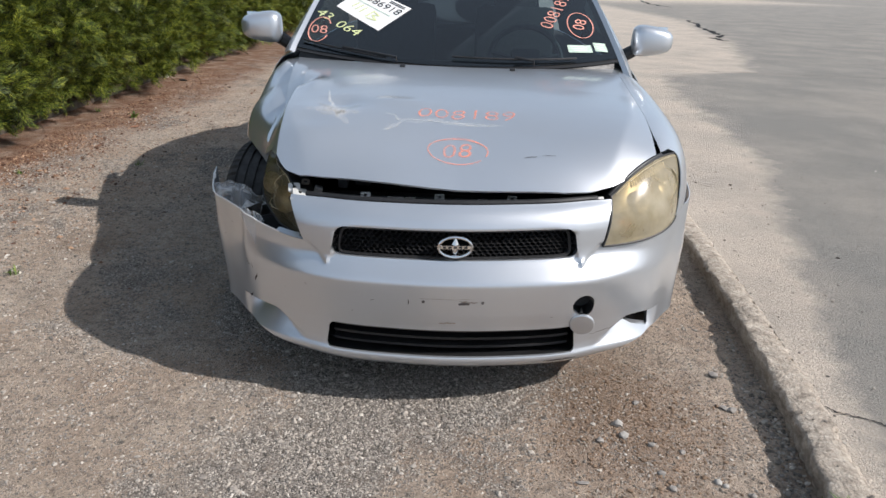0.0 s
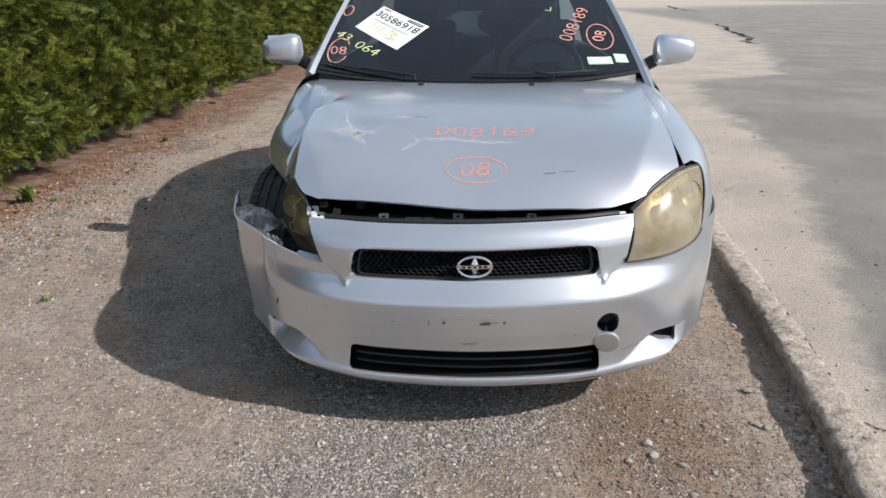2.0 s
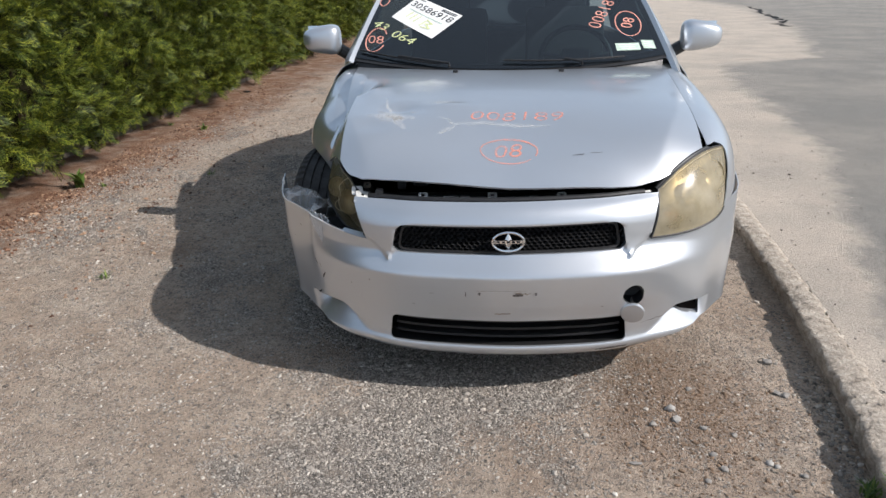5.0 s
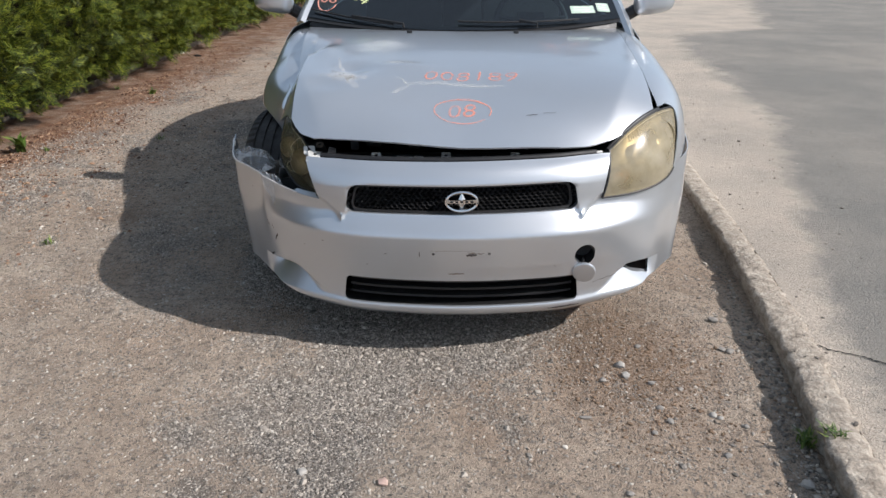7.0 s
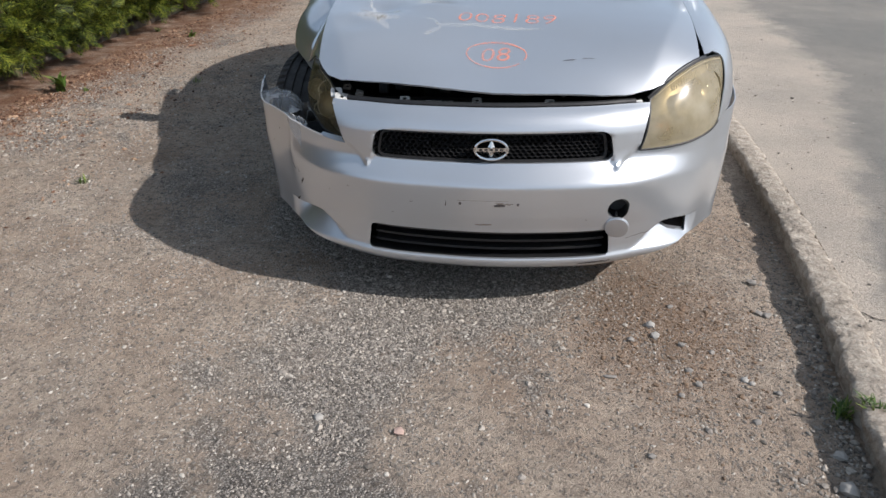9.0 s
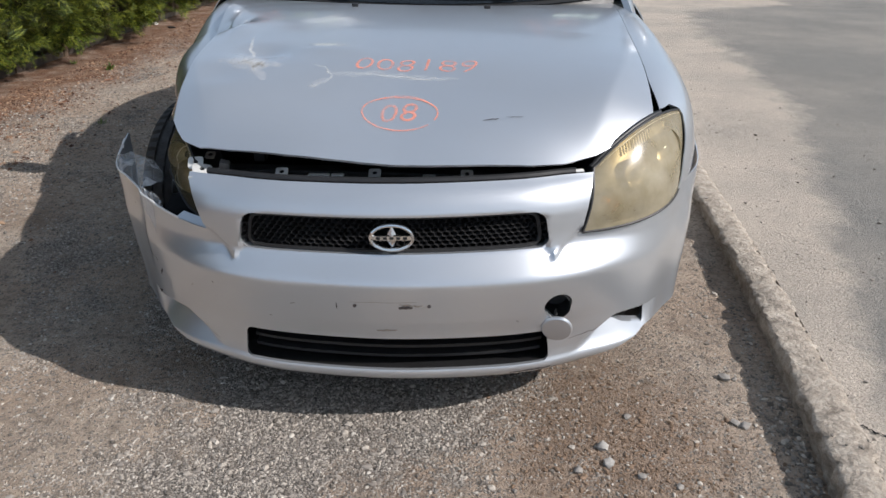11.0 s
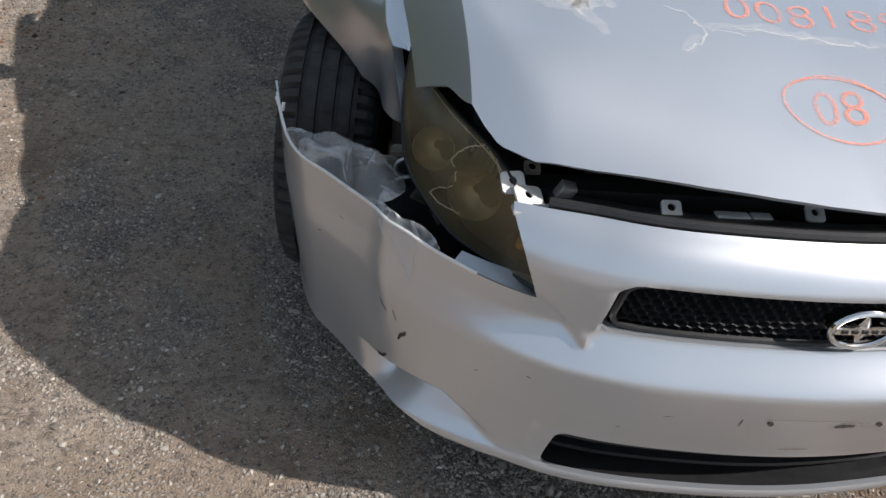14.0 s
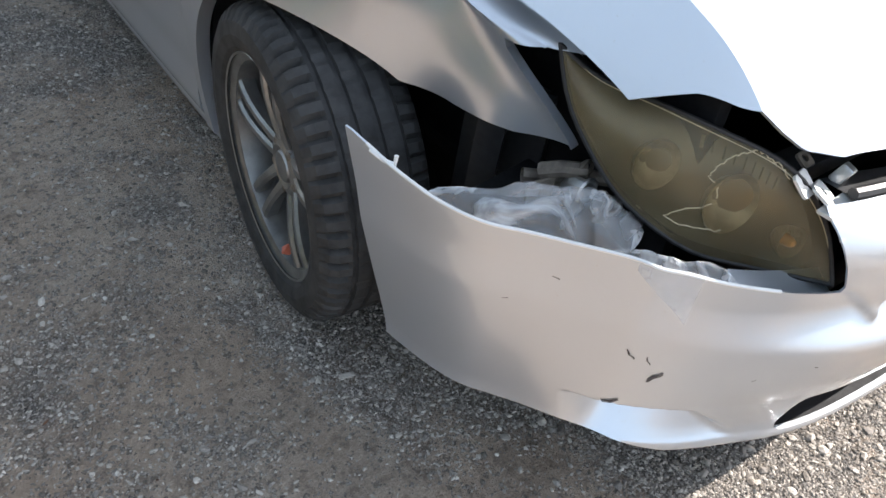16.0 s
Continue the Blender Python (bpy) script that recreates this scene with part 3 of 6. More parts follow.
def scatter(name, spots, material, shapes, seed, parent=None):
    """Many stones in one mesh: spots are (x, y, z, size)."""
    rng = np.random.default_rng(seed)
    cos, tris, base = [], [], 0
    for s, (co, tri) in enumerate(shapes):
        mine = spots[s::len(shapes)]
        a = rng.uniform(0, 2 * np.pi, len(mine))
        st = rng.uniform(0.7, 1.35, len(mine))
        x = co[None, :, 0] * st[:, None]
        y = co[None, :, 1] / st[:, None]
        px = mine[:, None, 0] + mine[:, None, 3] * (x * np.cos(a)[:, None] - y * np.sin(a)[:, None])
        py = mine[:, None, 1] + mine[:, None, 3] * (x * np.sin(a)[:, None] + y * np.cos(a)[:, None])
        pz = mine[:, None, 2] + mine[:, None, 3] * co[None, :, 2]
        cos.append(np.stack([px, py, pz], -1).reshape(-1, 3))
        tris.append((tri[None] + (np.arange(len(mine)) * len(co))[:, None, None] + base).reshape(-1, 3))
        base += len(mine) * len(co)
    return from_arrays(name, np.concatenate(cos), np.concatenate(tris), material, parent)


def chip_shape(seed):
    """An angular chip: a crooked octahedron."""
    rnd = random.Random(seed)
    co = np.array([(1, 0, 0), (-1, 0, 0), (0, 1, 0), (0, -1, 0), (0, 0, 0.7), (0, 0, -0.7)], float)
    co += np.array([[rnd.uniform(-0.35, 0.35) for _ in range(3)] for _ in range(6)])
    tri = np.array([(0, 2, 4), (2, 1, 4), (1, 3, 4), (3, 0, 4), (2, 0, 5), (1, 2, 5), (3, 1, 5), (0, 3, 5)])
    return co, tri


def gravel_share(x, y):
    """How stony the ground is at a place, 0 to 1."""
    return min(1.0, max(0.0, 1.25 - 1.5 * sand_share(x, y)))


def build_stones():
    rng = np.random.default_rng(5)
    shapes = [rock_shape(k) for k in range(7)]
    chips = [chip_shape(k) for k in range(9)]

    def spread(count, x0, x1, y0, peak, y1, least, gain, most, floor_share):
        spots = []
        while len(spots) < count:
            x, y = rng.uniform(x0, x1), rng.triangular(y0, peak, y1)
            if rng.random() > floor_share + (1 - floor_share) * gravel_share(x, y) or x > kerb_x(y) - 0.01:
                continue
            r = min(least + rng.gamma(1.3, gain), most)
            spots.append((x, y, ground_z(x, y) + r * 0.12, r))
        return np.array(spots)

    tagged(scatter("gravel_stones", spread(22000, -3.1, 1.2, -1.3, 0.0, 3.6, 0.0022, 0.0014, 0.012, 0.06), STONES, shapes, 8), "loose grey and tan gravel stones", "gravel", kind="stuff")
    tagged(scatter("gravel_far", spread(24000, -3.0, -0.6, 0.9, 1.8, 7.0, 0.0028, 0.0015, 0.010, 0.25), STONES, chips, 14), "loose grey gravel further back", "gravel", kind="stuff")
    litter = []
    while len(litter) < 9000:
        y = rng.triangular(0.0, 2.0, 9.0)
        o = rng.gamma(1.5, 0.30)
        x = hedge_face(y) + 0.02 + o
        if noise.noise(Vector((x * 2.2, y * 2.2, 8.0))) + rng.uniform(-0.35, 0.75) < 0.35 * o:
            continue
        r = min(0.003 + rng.gamma(1.2, 0.0022), 0.018)
        litter.append((x, y, ground_z(x, y) + r * 0.25, r))
    tagged(scatter("litter", np.array(litter), LITTER, chips, 15), "reddish brown dry litter along the hedge", "litter", kind="stuff")
    tagged(scatter("gravel_chips", spread(120000, -2.1, 1.15, -1.0, -0.1, 2.0, 0.0015, 0.0009, 0.006, 0.10), STONES, chips, 10), "dense small grey stone chips", "gravel", kind="stuff")
    clods = []
    while len(clods) < 2400:                       # crumbs of loam round the patch by the kerb
        x, y = rng.normal(0.60, 0.17), rng.normal(-0.08, 0.22)
        if x > kerb_x(y) - 0.03 or y > 0.22 + 0.2 * x:
            continue
        r = min(0.0016 + rng.gamma(1.2, 0.0012), 0.009)
        clods.append((x, y, ground_z(x, y) + r * 0.2, r))
    tagged(scatter("clods", np.array(clods), CLOD, shapes, 21), "small crumbs of brown loam", "soil", kind="stuff")
    foot = []
    for _ in range(1100):                          # broken concrete and stones along the kerb's foot
        y = rng.triangular(-1.1, -0.7, 0.9)
        x = float(kerb_x(y)) + 0.01 - rng.gamma(1.4, 0.028)
        r = min(0.0018 + rng.gamma(1.1, 0.0019), 0.012)
        foot.append((x, y, ground_z(x, y) + r * 0.25, r))
    tagged(scatter("kerb_rubble", np.array(foot), STONES, shapes, 22), "broken concrete and stones along the kerb", "rubble", kind="stuff")
    crumbs = []
    for _ in range(1000):                          # grit on the lot and along the kerb
        y = rng.uniform(-0.8, 6)
        o = rng.gamma(1.2, 0.5)
        r = min(0.0015 + rng.gamma(1.1, 0.0014), 0.012)
        crumbs.append((float(kerb_x(y)) + 0.02 + o, y, KERB_TOP + r * 0.2 - (0.008 if o > 0.15 else 0), r))
    tagged(scatter("rubble", np.array(crumbs), STONES, shapes, 9), "grit and small rubble on the asphalt", "rubble", kind="stuff")


def lone_stone(x, y, size, colour, label, seed, long=1.0, z=0.0):
    co, tri = rock_shape(seed, 0.6, 0.22)
    bm = bmesh.new()
    vs = [bm.verts.new((c[0] * size * long, c[1] * size, c[2] * size)) for c in co]
    for t in tri:
        bm.faces.new([vs[k] for k in t])
    bmesh.ops.subdivide_edges(bm, edges=bm.edges, cuts=1, smooth=0.7, use_grid_fill=True)
    ob = part("stone", bm, colour, angle=50)
    ob.location = (x, y, z + ground_z(x, y) + size * 0.35)
    ob.rotation_euler = (0, 0, seed * 1.3)
    tagged(ob, label, "stone")


def hedge_face(y):
    return -3.18 - 0.035 * y + 0.16 * noise.noise(Vector((0.3, y * 0.45, 0.7))) + 0.08 * noise.noise(Vector((0.9, y * 1.7, 0.2)))


def build_hedge():
    rng = np.random.default_rng(11)
    hedge = thing("hedge", "dense clipped green conifer hedge with feathery sprays", "hedge", (-3.7, 6, 0))
    # one spray: a stalk with paired leaflets, in its own plane, 1 long
    pts, tri = [], []

    def blade(a, b, w):
        a, b = np.array(a), np.array(b)
        d = b - a
        side = np.array([-d[1], d[0], 0]) / np.linalg.norm(d) * w
        k = len(pts)
        mid = a + d * 0.42
        pts.extend([a, mid - side, b, mid + side])
        tri.extend([(k, k + 1, k + 3), (k + 1, k + 2, k + 3)])

    blade((0, 0, 0), (1, 0, -0.12), 0.018)
    for i in range(6):
        t = 0.10 + 0.15 * i
        ln = 0.44 * (1 - 0.70 * t) + 0.05
        for s in (-1, 1):
            tip = (t + ln * 0.80, s * ln * 0.66, -0.12 * t - 0.05)
            blade((t, 0, -0.12 * t), tip, 0.020)
            if i < 5:
                m = 0.45
                root = (t + ln * 0.80 * m, s * ln * 0.66 * m, -0.12 * t - 0.05 * m)
                blade(root, (root[0] + ln * 0.50, root[1] + s * ln * 0.06, root[2] - 0.02), 0.016)
    pts, tri = np.array(pts), np.array(tri)
    n = 25000
    y = np.where(rng.random(n) < 0.62, rng.uniform(0.2, 7.5, n), rng.uniform(7.5, 19, n))
    z = rng.uniform(0.17, 1.85, n)
    deep = rng.beta(1.2, 3.0, n) * 0.45
    x = np.empty(n)
    for i in range(n):
        tuft = 0.27 * noise.noise(Vector((y[i] * 2.6, z[i] * 3.0 - y[i] * 0.9, 4.0))) + 0.09 * noise.noise(Vector((y[i] * 6, z[i] * 6, 1.0)))
        lean = (-0.22 + 0.20 * noise.noise(Vector((y[i] * 1.6, 0, 9.0)))) * max(0.0, 0.48 - z[i]) / 0.34 - 0.22 * max(0.0, z[i] - 1.45) / 0.4
        x[i] = hedge_face(y[i]) + 0.15 + tuft + lean - deep[i]
    size = rng.uniform(0.08, 0.18, n) * np.where(y > 7.5, 1.5, 1.0)
    az = rng.normal(-0.55, 0.70, n)
    el = rng.normal(0.30, 0.45, n) - np.where(z < 0.36, 0.35, 0.0)
    roll = rng.uniform(-1.3, 1.3, n)
    ca, sa, ce, se, cr, sr = np.cos(az), np.sin(az), np.cos(el), np.sin(el), np.cos(roll), np.sin(roll)
    fwd = np.stack([ca * ce, sa * ce, se], -1)
    side = np.stack([-sa, ca, 0 * sa], -1)
    up = np.cross(fwd, side)
    s2 = side * cr[:, None] + up * sr[:, None]
    u2 = up * cr[:, None] - side * sr[:, None]
    origin = np.stack([x, y, z], -1)
    co = origin[:, None] + size[:, None, None] * (pts[None, :, 0:1] * fwd[:, None] + pts[None, :, 1:2] * s2[:, None] + pts[None, :, 2:3] * u2[:, None])
    tr = tri[None] + (np.arange(n) * len(pts))[:, None, None]
    tagged(from_arrays("foliage", co.reshape(-1, 3), tr.reshape(-1, 3), HEDGE, hedge), kind="stuff")
    # near-black sheet behind the sprays: the hedge's inner shade put into colour
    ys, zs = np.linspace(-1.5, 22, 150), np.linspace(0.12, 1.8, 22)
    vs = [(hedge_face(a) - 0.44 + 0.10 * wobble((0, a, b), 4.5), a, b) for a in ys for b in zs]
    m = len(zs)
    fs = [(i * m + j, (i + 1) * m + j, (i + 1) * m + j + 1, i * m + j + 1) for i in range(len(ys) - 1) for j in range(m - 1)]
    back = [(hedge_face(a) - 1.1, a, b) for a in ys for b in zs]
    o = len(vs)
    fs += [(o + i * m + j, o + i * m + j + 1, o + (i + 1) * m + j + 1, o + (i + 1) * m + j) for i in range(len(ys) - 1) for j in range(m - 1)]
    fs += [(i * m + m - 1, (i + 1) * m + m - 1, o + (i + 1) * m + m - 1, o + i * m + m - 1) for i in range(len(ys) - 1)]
    part("inner_shade", (vs + back, fs), INNER, hedge, "near-black sheet for the shade inside the hedge", 80)
    rnd = random.Random(4)
    for k in range(13):
        yy = 0.5 + k * 1.15 + rnd.uniform(-0.2, 0.2)
        x0 = hedge_face(yy) - 0.34
        pts3 = [(x0, yy, -0.05), (x0 + rnd.uniform(-0.04, 0.04), yy + rnd.uniform(-0.05, 0.05), 0.3), (x0 + rnd.uniform(-0.05, 0.05), yy, 0.8)]
        part("trunk", tube(pts3, 0.035, 7, True, 0.02), BARK, hedge)


def build_edging():
    """Low timber edging along the hedge's foot."""
    edging = thing("timber_edging", "weathered grey timber edging half buried along the hedge", "edging", (-3.4, 5, 0))
    y = -0.5
    rnd = random.Random(2)
    while y < 17:
        ln = rnd.uniform(2.2, 2.7)
        x = -3.60 - 0.028 * y
        bm = box((0.05, ln - 0.015, 0.16), (0, 0, 0), 0.006)
        bmesh.ops.subdivide_edges(bm, edges=[e for e in bm.edges if abs((e.verts[0].co - e.verts[1].co).y) > 1], cuts=14)
        for v in bm.verts:
            v.co += Vector((0.007 * wobble(v.co + Vector((0, y, 0)), 3), 0, 0.010 * wobble(v.co + Vector((5, y, 0)), 2.2)))
        bmesh.ops.transform(bm, matrix=Matrix.Translation((x, y + ln / 2, -0.025 + rnd.uniform(-0.01, 0.01))) @ pose(0, 0, 0, rz=1.6), verts=bm.verts)
        part("board", bm, TIMBER, edging)
        y += ln


def weed(x, y, z, height, blades, label, seed, wide=0.006):
    rnd = random.Random(seed)
    vs, fs = [], []
    for _ in range(blades):
        a = rnd.uniform(0, 6.283)
        h = height * rnd.uniform(0.5, 1.0)
        out = rnd.uniform(0.3, 1.0) * height * 0.8
        bx, by = rnd.uniform(-0.02, 0.02), rnd.uniform(-0.02, 0.02)
        w = wide * rnd.uniform(0.6, 1.3)
        k = len(vs)
        for t in (0, 0.35, 0.7, 1.0):
            px, py, pz = bx + math.cos(a) * out * t * t, by + math.sin(a) * out * t * t, h * (t - 0.25 * t * t * t)
            ww = w * (0.5 + 1.8 * t * (1 - t)) if t < 1 else 0.0006
            vs += [(px - math.sin(a) * ww, py + math.cos(a) * ww, pz), (px + math.sin(a) * ww, py - math.cos(a) * ww, pz)]
        fs += [(k + 2 * i, k + 2 * i + 1, k + 2 * i + 3, k + 2 * i + 2) for i in range(3)]
    ob = part("weed", (vs, fs), WEED, angle=60)
    ob.location = (x, y, z)
    tagged(ob, label, "weed")


build_ground()
build_road()
build_kerb()
build_stones()
build_hedge()
build_edging()
PALE = plain("pale_stone", (0.38, 0.36, 0.33), 0.9, 0, 0.2, 60, 0.4)
ROSE = plain("pinkish_stone", (0.46, 0.33, 0.28), 0.9, 0, 0.2, 60, 0.4)
GREY = plain("grey_stone", (0.28, 0.26, 0.235), 0.9, 0, 0.3, 60, 0.4)
for args in ((0.538, -0.055, 0.018, PALE, "pale grey broken stone in the sand", 1), (0.548, -0.112, 0.017, PALE, "pale grey broken stone in the sand", 2),
             (0.466, -0.142, 0.014, GREY, "small grey stone in the sand", 3), (-0.20, -0.633, 0.016, ROSE, "smooth pinkish pebble on gravel", 4),
             (-0.424, -0.594, 0.013, PALE, "pale pebble on gravel", 5), (0.961, 0.279, 0.020, GREY, "grey stone lying by the kerb", 6),
             (0.947, 0.059, 0.018, GREY, "grey stone lying by the kerb", 7), (0.925, 0.070, 0.014, GREY, "grey stone lying by the kerb", 15), (0.622, -0.157, 0.012, GREY, "small grey stone in the sand", 8),
             (0.705, -0.186, 0.011, GREY, "small grey stone in the sand", 9), (0.615, -0.286, 0.013, GREY, "small grey stone in the sand", 16), (0.631, -0.350, 0.013, GREY, "dark angular stone in the sand", 17),
             (0.571, -0.403, 0.011, GREY, "dark angular stone in the sand", 18), (0.768, -0.312, 0.014, PALE, "crumbled pale stone in the sand", 19), (0.785, -0.325, 0.010, PALE, "crumbled pale stone in the sand", 20),
             (0.752, -0.494, 0.012, GREY, "small grey stone in the sand", 23), (0.849, -0.363, 0.010, GREY, "small grey stone in the sand", 24), (0.922, -0.608, 0.020, PALE, "pale stone in the kerb's rubble", 25),
             (0.892, -0.732, 0.026, PALE, "pale stone in the kerb's rubble", 26), (0.63, 0.077, 0.012, GREY, "small grey stone in the sand", 27), (0.442, -0.659, 0.011, GREY, "small grey stone in the sand", 28)):
    lone_stone(*args)
lone_stone(0.378, -0.338, 0.009, GREY, "thin flat stone chip in the sand", 12, 2.6)
weed(0.985, -0.445, 0.0, 0.060, 46, "small green grass tuft at the kerb", 1, 0.003)
weed(1.020, -0.505, 0.07, 0.050, 36, "small green grass tuft at the kerb", 2, 0.003)
weed(-3.02, 2.55, 0.0, 0.17, 15, "broad-leaved green weed at the hedge's foot", 3, 0.020)
weed(-2.95, 4.6, 0.0, 0.10, 12, "small green weed at the hedge's foot", 4, 0.012)
weed(-2.2, 2.9, 0.0, 0.05, 14, "tiny grass tuft in the gravel", 5, 0.003)
weed(-1.95, 0.95, 0.0, 0.05, 14, "tiny grass tuft in the gravel", 6, 0.003)


def dry_leaf(x, y, size, seed):
    """A curled dead leaf: a pointed oval with a raised rim."""
    rnd = random.Random(seed)
    turn = rnd.uniform(0, 6.28)
    vs, fs = [], []
    for i in range(9):
        t = i / 8
        w = size * 0.42 * math.sin(math.pi * (0.04 + 0.92 * t)) ** 0.8
        for s in (-1, -0.4, 0.4, 1):
            a, b = (t - 0.5) * size * 2, s * w
            vs.append((x + a * math.cos(turn) - b * math.sin(turn), y + a * math.sin(turn) + b * math.cos(turn),
                       ground_z(x, y) + 0.004 + 0.30 * abs(s) * w + 0.25 * size * (t - 0.5) ** 2 + 0.004 * rnd.random()))
    for i in range(8):
        for j in range(3):
            k = 4 * i + j
            fs.append((k, k + 1, k + 5, k + 4))
    bm = bmesh.new()
    cs = [bm.verts.new(v) for v in vs]
    for f in fs:
        bm.faces.new([cs[k] for k in f])
    thicken(bm, 0.0012)
    tagged(part("dry_leaf", bm, DRY_LEAF, angle=50), "curled reddish brown dead leaf on gravel", "leaf")


dry_leaf(-2.769, 4.193, 0.045, 1)
lone_stone(-3.686, 7.365, 0.035, WHITE, "rounded white stone near the hedge", 21)
lone_stone(-3.389, 7.116, 0.032, BLACK, "dark lump of rubble near the hedge", 22, 1.5)
weed(-2.849, 2.572, 0.0, 0.04, 18, "tiny grass tuft in the gravel", 7, 0.003)
weed(-3.4, 4.856, 0.0, 0.05, 18, "tiny grass tuft in the gravel", 8, 0.004)


# ---- the car: nose at y = 0, tail at y = 4.36, x to its left side ----
car = thing("car", "silver hatchback with a crushed front corner, parked on gravel", "car", (0, 2.1, 0))

# plan line of the bumper, by arc length
_px = np.linspace(0, 0.872, 400)
_py = spline([-0.55, -0.4, -0.2, 0, 0.2, 0.4, 0.55, 0.68, 0.78, 0.84, 0.872], [0.073, -0.007, -0.050, -0.064, -0.050, -0.007, 0.073, 0.196, 0.34, 0.48, 0.67])(_px)
_ps = np.concatenate([[0], np.cumsum(np.hypot(np.diff(_px), np.diff(_py)))])
_tx, _ty = np.gradient(_px, _ps), np.gradient(_py, _ps)
S_END = float(_ps[-1])
# how far the skin lies behind the plan line at each height: lip, undercut face, shoulder, shelf below the grille, rounded top
face_in = line([0.13, 0.150, 0.163, 0.178, 0.192, 0.205, 0.215, 0.235, 0.270, 0.315, 0.36, 0.40, 0.44, 0.457, 0.465, 0.472, 0.482, 0.495, 0.512, 0.530, 0.56, 0.59, 0.615, 0.635, 0.652, 0.667, 0.680, 0.692],
               [0.115, 0.090, 0.066, 0.046, 0.036, 0.034, 0.040, 0.042, 0.038, 0.030, 0.018, 0.010, 0.003, 0.0006, 0.0, 0.002, 0.008, 0.018, 0.031, 0.043, 0.044, 0.044, 0.045, 0.050, 0.058, 0.069, 0.084, 0.104])


def arc_of(x):
    return np.sign(x) * np.interp(np.abs(x), _px, _ps)


def bumper_skin(s, z, out=0.0):
    """The bumper's outer skin at arc s and height z."""
    a, g = np.abs(s), np.where(s < 0, -1.0, 1.0)
    x, y = np.interp(a, _ps, _px), np.interp(a, _ps, _py)
    tx, ty = np.interp(a, _ps, _tx), np.interp(a, _ps, _ty)
    ln = np.hypot(tx, ty)
    nx, ny = -ty / ln, tx / ln
    soft = (face_in(z - 0.006) + face_in(z) * 2 + face_in(z + 0.006)) / 4
    upper = z > 0.465
    w = np.where(upper, 1 - 0.92 * ease(x, 0.40, 0.72), 1 - 0.80 * ease(x, 0.44, 0.68) * ease(z, 0.155, 0.20))
    inset = soft * w
    # the sunk duct over the lip at each corner
    hi, lo = np.interp(x, [0.45, 0.55, 0.62, 0.69], [0.300, 0.302, 0.300, 0.288]), np.interp(x, [0.50, 0.70], [0.214, 0.208])
    t = np.clip((z - lo) / (hi - lo), 0, 1.15)
    cut = np.where(t <= 1, t, np.maximum(0, 1 - (t - 1) / 0.08))
    inner = x - 0.477 - (z - 0.218) * 1.18
    inset = inset + (0.046 + 0.012 * ease(x, 0.58, 0.68)) * cut * ease(inner, -0.012, 0.030) * (1 - ease(x, np.where(g < 0, 0.662, 0.676), 0.716))
    # raised frame round the grille, down to a point at each lower corner
    foot = np.interp(x, [0.30, 0.368, 0.378, 0.390, 0.455, 0.60], [0.612, 0.600, 0.540, 0.496, 0.552, 0.62])
    inset = inset - 0.010 * ease(z - foot, -0.003, 0.020) * (1 - ease(x, 0.41, 0.60))
    inset = inset - out
    # the torn side: rear end bent out, a pressed-in hollow at the fold
    hurt = np.where(g < 0, 1.0, 0.0)
    flare = hurt * 0.034 * ease(x, 0.68, 0.88) * np.clip((z - 0.25) / 0.38, 0, 1.1)
    hollow = hurt * 0.003 * np.exp(-((x - 0.715) / 0.035) ** 2 - ((z - 0.43) / 0.10) ** 2)
    ridge = hurt * 0.006 * np.exp(-((x - 0.675) / 0.016) ** 2) * ease(z, 0.33, 0.55)
    inset = inset + hollow - ridge
    xx = g * (x + nx * inset + flare)
    yy = y + ny * inset
    return xx, yy + 0.030 * xx * ease(z, 0.47, 0.57) * (1 - ease(x, 0.46, 0.68)), z + 0.016 * xx * (1 - ease(x, 0.5, 0.75))


def bumper_sheet(s, v):
    a = np.abs(s) / S_END
    low = 0.163 + 0.058 * ease(a, 0.28, 0.66)
    return bumper_skin(s, low + (0.690 - low) * v)


def on_bumper(x, z, out=0.0015):
    """A place on the bumper's skin near x at height z."""
    return Vector([float(c) for c in bumper_skin(arc_of(np.array(float(x))), np.array(float(z)), out)])


def rounded(x, z, cx, cz, hx, hz, r):
    qx, qz = np.abs(x - cx) - hx + r, np.abs(z - cz) - hz + r
    return np.hypot(np.maximum(qx, 0), np.maximum(qz, 0)) + np.minimum(np.maximum(qx, qz), 0) - r


def level(x, z):
    return z - 0.016 * x * (1 - ease(np.abs(x), 0.5, 0.75))


def hole_grille(x, y, z):
    z = level(x, z)
    return rounded(x * (1 - 0.55 * (0.578 - z)), z, 0, 0.578, 0.364, 0.047, 0.028)


def hole_intake(x, y, z):
    z = level(x, z)
    return rounded(x * (1 + 0.35 * (z - 0.25)), z, 0, 0.258, 0.388, 0.048, 0.018)


def hole_fog(x, y, z):
    return np.hypot(x - 0.402, level(x, z) - 0.383) - 0.035


def hole_lamp(x, y, z):
    z = level(x, z)
    inner = np.where(x < 0, np.interp(z, [0.53, 0.68], [0.445, 0.503]), np.interp(z, [0.53, 0.69], [0.445, 0.474]))
    good = np.interp(y, [0.03, 0.10, 0.22, 0.40, 0.62], [0.545, 0.562, 0.600, 0.635, 0.655])
    torn = np.interp(y, [0.02, 0.10, 0.20, 0.28, 0.36, 0.44, 0.52, 0.57, 0.60], [0.556, 0.575, 0.590, 0.586, 0.587, 0.594, 0.606, 0.618, 0.624])
    bottom = np.where(x < 0, torn, good)
    return np.maximum(inner - np.abs(x), bottom - z)


